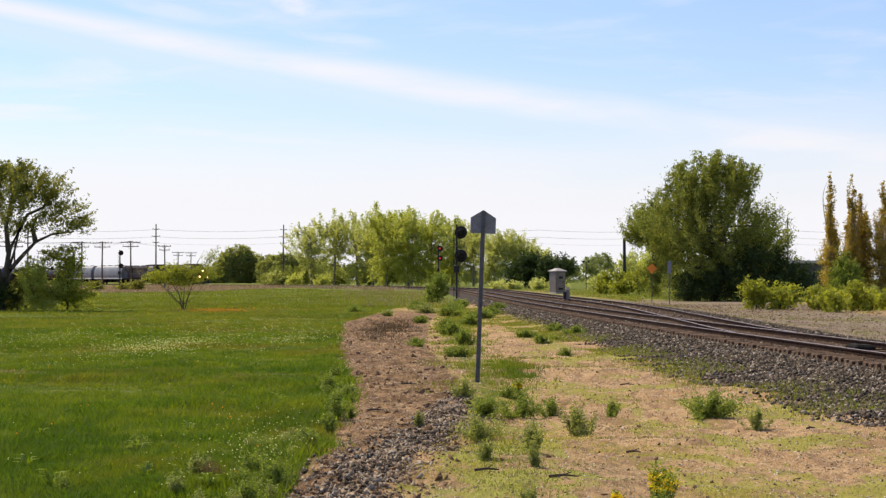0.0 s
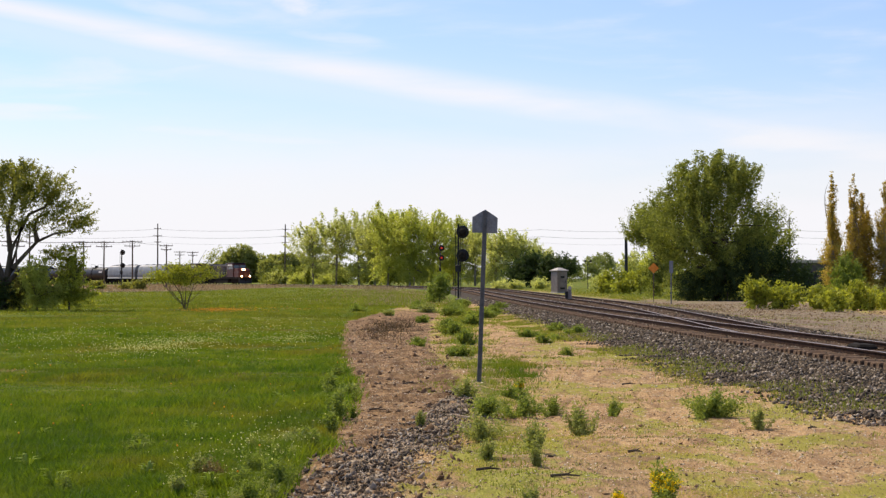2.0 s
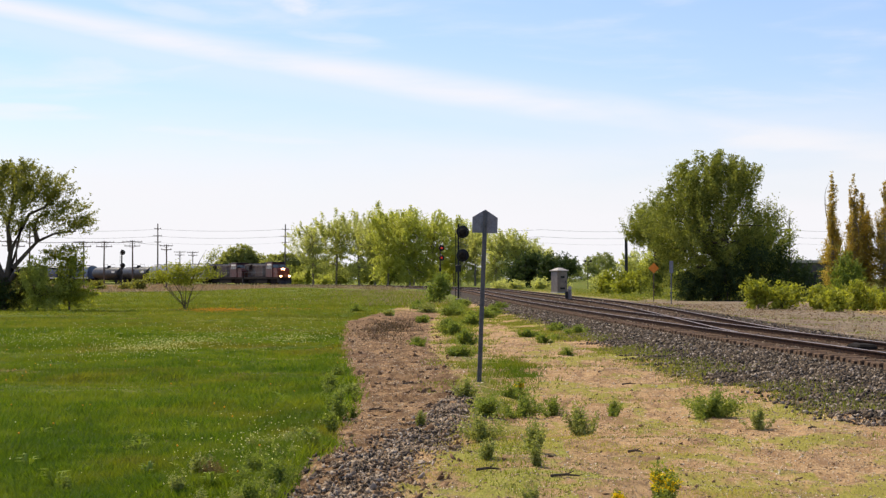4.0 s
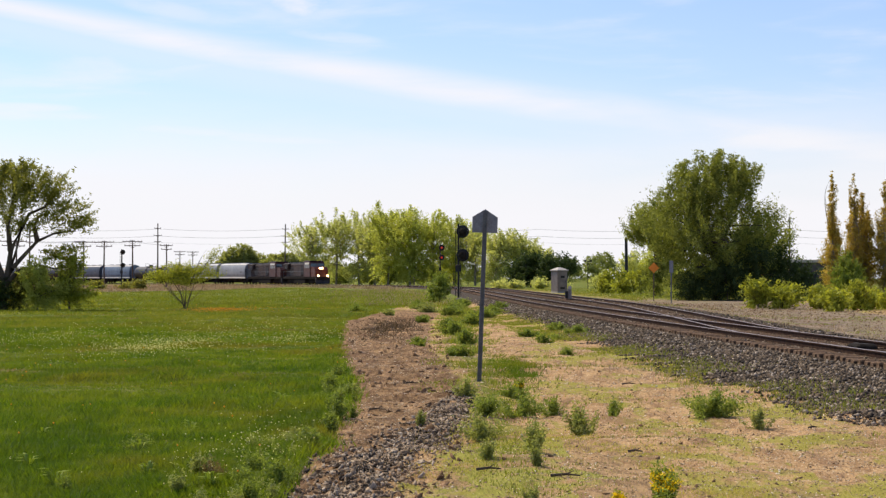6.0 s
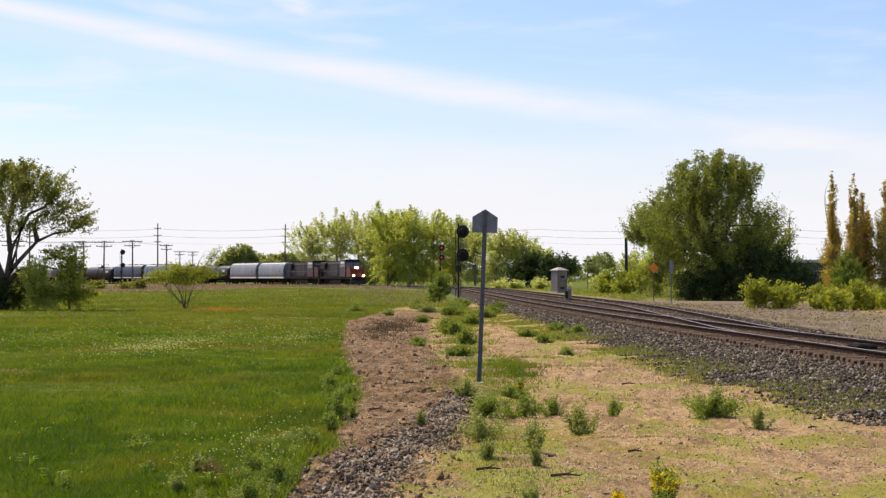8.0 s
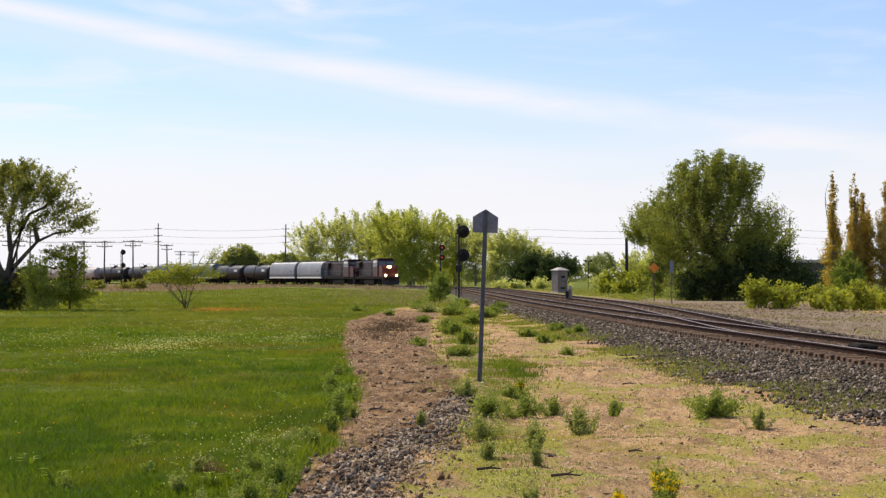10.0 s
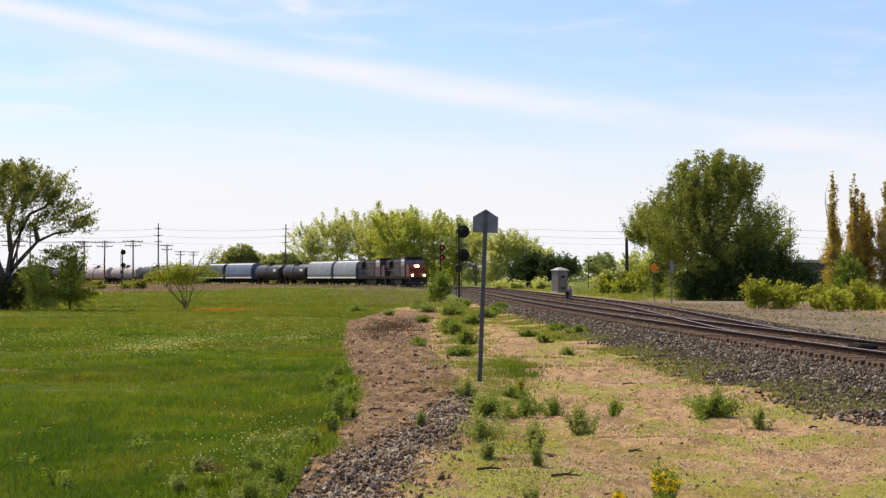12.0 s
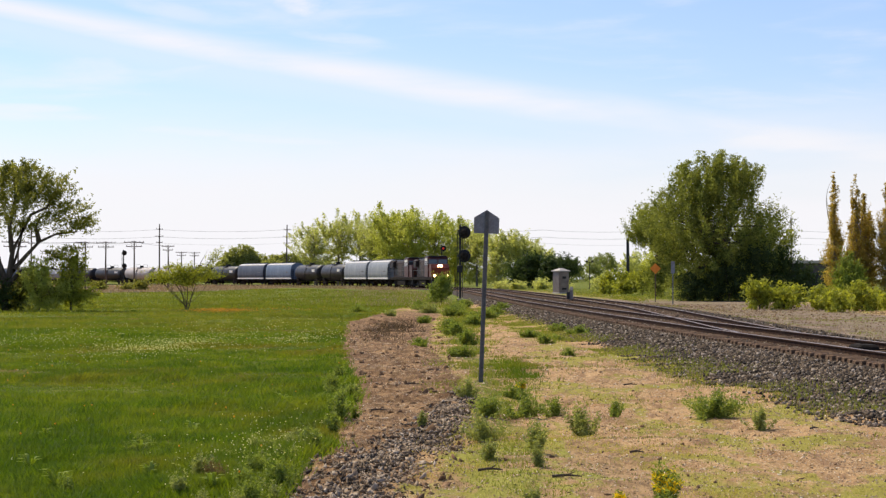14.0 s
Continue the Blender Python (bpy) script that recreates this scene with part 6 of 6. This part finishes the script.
def yard_litter():
    """Loose stone and dead tufts on the gravel yard beyond the tracks."""
    n = 2600
    s = rng.uniform(30, 125, n)
    x, y, _ = on_line(s, siding(s) + rng.uniform(2.6, 13, n))
    stones(x, y, rng.uniform(0.012, 0.036, n) * (0.7 + y / 90), "yard_stones", "sods", "loose brown stones on the gravel yard", "gravel", 0.4, 0.45)
    n = 1500
    s = rng.uniform(30, 125, n)
    x, y, _ = on_line(s, siding(s) + rng.uniform(2.6, 13, n))
    keep = rough(x, y, 2.4, 63) > -0.1
    x, y = x[keep], y[keep]
    blades(x, y, 0.05 + 0.1 * rng.random(len(x)), 0.006 + y * 0.0001, 7, "yard_dead_tufts", "litter", "brown dead tufts on the gravel yard", "weeds", 0.15, 0.7)


def lumps():
    """Sods and clumps of earth on the bank and the sand."""
    x, y = wedge(700, 13.6, 90, lambda y: field_edge(y) + 0.1, lambda y: np.interp(y, [15, 24, 31, 48, 79], [0.1, 0.2, 0.4, 0.0, -0.3]), 0.3)
    stones(x, y, rng.uniform(0.02, 0.07, len(x)) * (0.8 + y / 90), "earth_sods", "sods", "brown lumps of earth and dead sod on the bank", "soil", 0.55, 0.28)
    x, y = wedge(260, 13.6, 60, lambda y: 0.5 + y * 0, lambda y: np.interp(y, LINE_Y, LINE_X) - 4.3, 0.3)
    stones(x, y, rng.uniform(0.015, 0.035, len(x)), "sand_lumps", "sods", "brown lumps of sandy earth", "soil", 0.5, 0.35)
    x, y = rng.normal(-1.9, 0.5, 420), rng.normal(68, 7, 420)
    keep = x > field_edge(y) + 0.2
    x, y = x[keep], y[keep]
    blades(x, y, 0.06 + 0.1 * rng.random(len(x)), 0.006 + y * 0.0001, 7, "dead_weeds", "dead", "patch of dark dead weeds on the bank", "weeds", 0.12, 0.6)


def clod_material():
    k = Nodes("clods_and_chips")
    r = k.island()
    c = k.mix(r, (0.2, 0.125, 0.065), (0.62, 0.47, 0.30))
    c = k.mix(k.step(r, 0.85, 0.9), c, (0.74, 0.64, 0.48))
    return k.done(c, 0.95, 0, 0.1)


M["clods"] = clod_material()
M["sods"] = plain("earth_sods", (0.15, 0.09, 0.05), (0.33, 0.215, 0.125), 0.95, 0, 9, spec=0.05)
M["dead"] = leaf_material("dead_weed_stems", (0.05, 0.035, 0.022), (0.17, 0.12, 0.075), 0.2, (0.1, 0.07, 0.045))
build_grass()
seed_heads()
build_stones()
yard_litter()
lumps()


# ---- ties under the rails ----
def build_ties():
    tracks = {o.name: o for o in scene.objects if o.name in ("main_track", "siding_track")}
    meshes = []
    for i in range(4):
        k = rng.normal(0, 0.012, 4)
        meshes.append(mesh_of("tie", Shape().box((k[0], 0, -0.09), (2.6 + k[1] * 3, 0.225 + k[2], 0.18), chamfer=0.015), M["tie_wood"]))
    plate = mesh_of("tie_plate", Shape().box((0, 0, 0.008), (0.3, 0.18, 0.016)).box((-0.1, 0, 0.025), (0.03, 0.1, 0.03)).box((0.1, 0, 0.025), (0.03, 0.1, 0.03)), M["rail"])
    top = RAIL_TOP - 0.125
    for name, s0, s1, off in (("main_track", 16, 150, lambda s: 0.0), ("siding_track", 77, 130, siding)):
        i = 0
        for s in np.arange(s0, s1, 0.41):
            x, y, a = on_line(s + rng.normal(0, 0.015), float(off(s)))
            ob = new("tie", meshes[i % 4])
            ob.parent = tracks[name]
            ob.matrix_basis = pose(x, y, top + rng.normal(0, 0.006), 0, rng.normal(0, 0.4), math.degrees(a) + rng.normal(0, 0.7) + (180 if rng.random() < 0.5 else 0))
            i += 1
    far = Shape()
    for s0, s1, off in ((150, 460, lambda s: 0.0), (130, 260, siding)):
        for s in np.arange(s0, s1, 0.41):
            x, y, a = on_line(s, float(off(s)))
            far.box((x, y, top - 0.09), (2.6, 0.225, 0.18), Matrix.Rotation(a, 3, "Z"))
    # long ties of the turnout carry both tracks
    for s in np.arange(46, 77, 0.41):
        w = float(siding(s))
        x, y, a = on_line(s + 0.26, w / 2 + 0.6)
        far.box((x, y, top - 0.095), (2.0 + w, 0.22, 0.18), Matrix.Rotation(a, 3, "Z"))
    tagged(part("far_ties", far, M["tie_wood"], tracks["main_track"]), kind="stuff")


build_ties()


def motions():
    times = [i * 0.5 for i in range(29)]
    for ob, back, L in TRAIN:
        rows = []
        for t in times:
            s = FRONT_AT_END + SPEED * (SECONDS - t) + back
            x0, y0, _ = on_line(s - L * 0.34)
            x1, y1, _ = on_line(s + L * 0.34)
            rows.append((t, pose((x0 + x1) / 2, (y0 + y1) / 2, RAIL_TOP, 0, 0, math.degrees(math.atan2(y1 - y0, x1 - x0)))))
        walk(ob, rows)
        # the wheels roll without slipping
        for o in ob.children_recursive:
            if o.name.startswith("wheelset"):
                axle = o.matrix_basis.translation.copy()
                walk(o, [(i / FPS, pose(*axle, 0, -math.degrees(SPEED * i / FPS / axle.z) % 360, 0)) for i in range(int(SECONDS * FPS) + 1)])


motions()
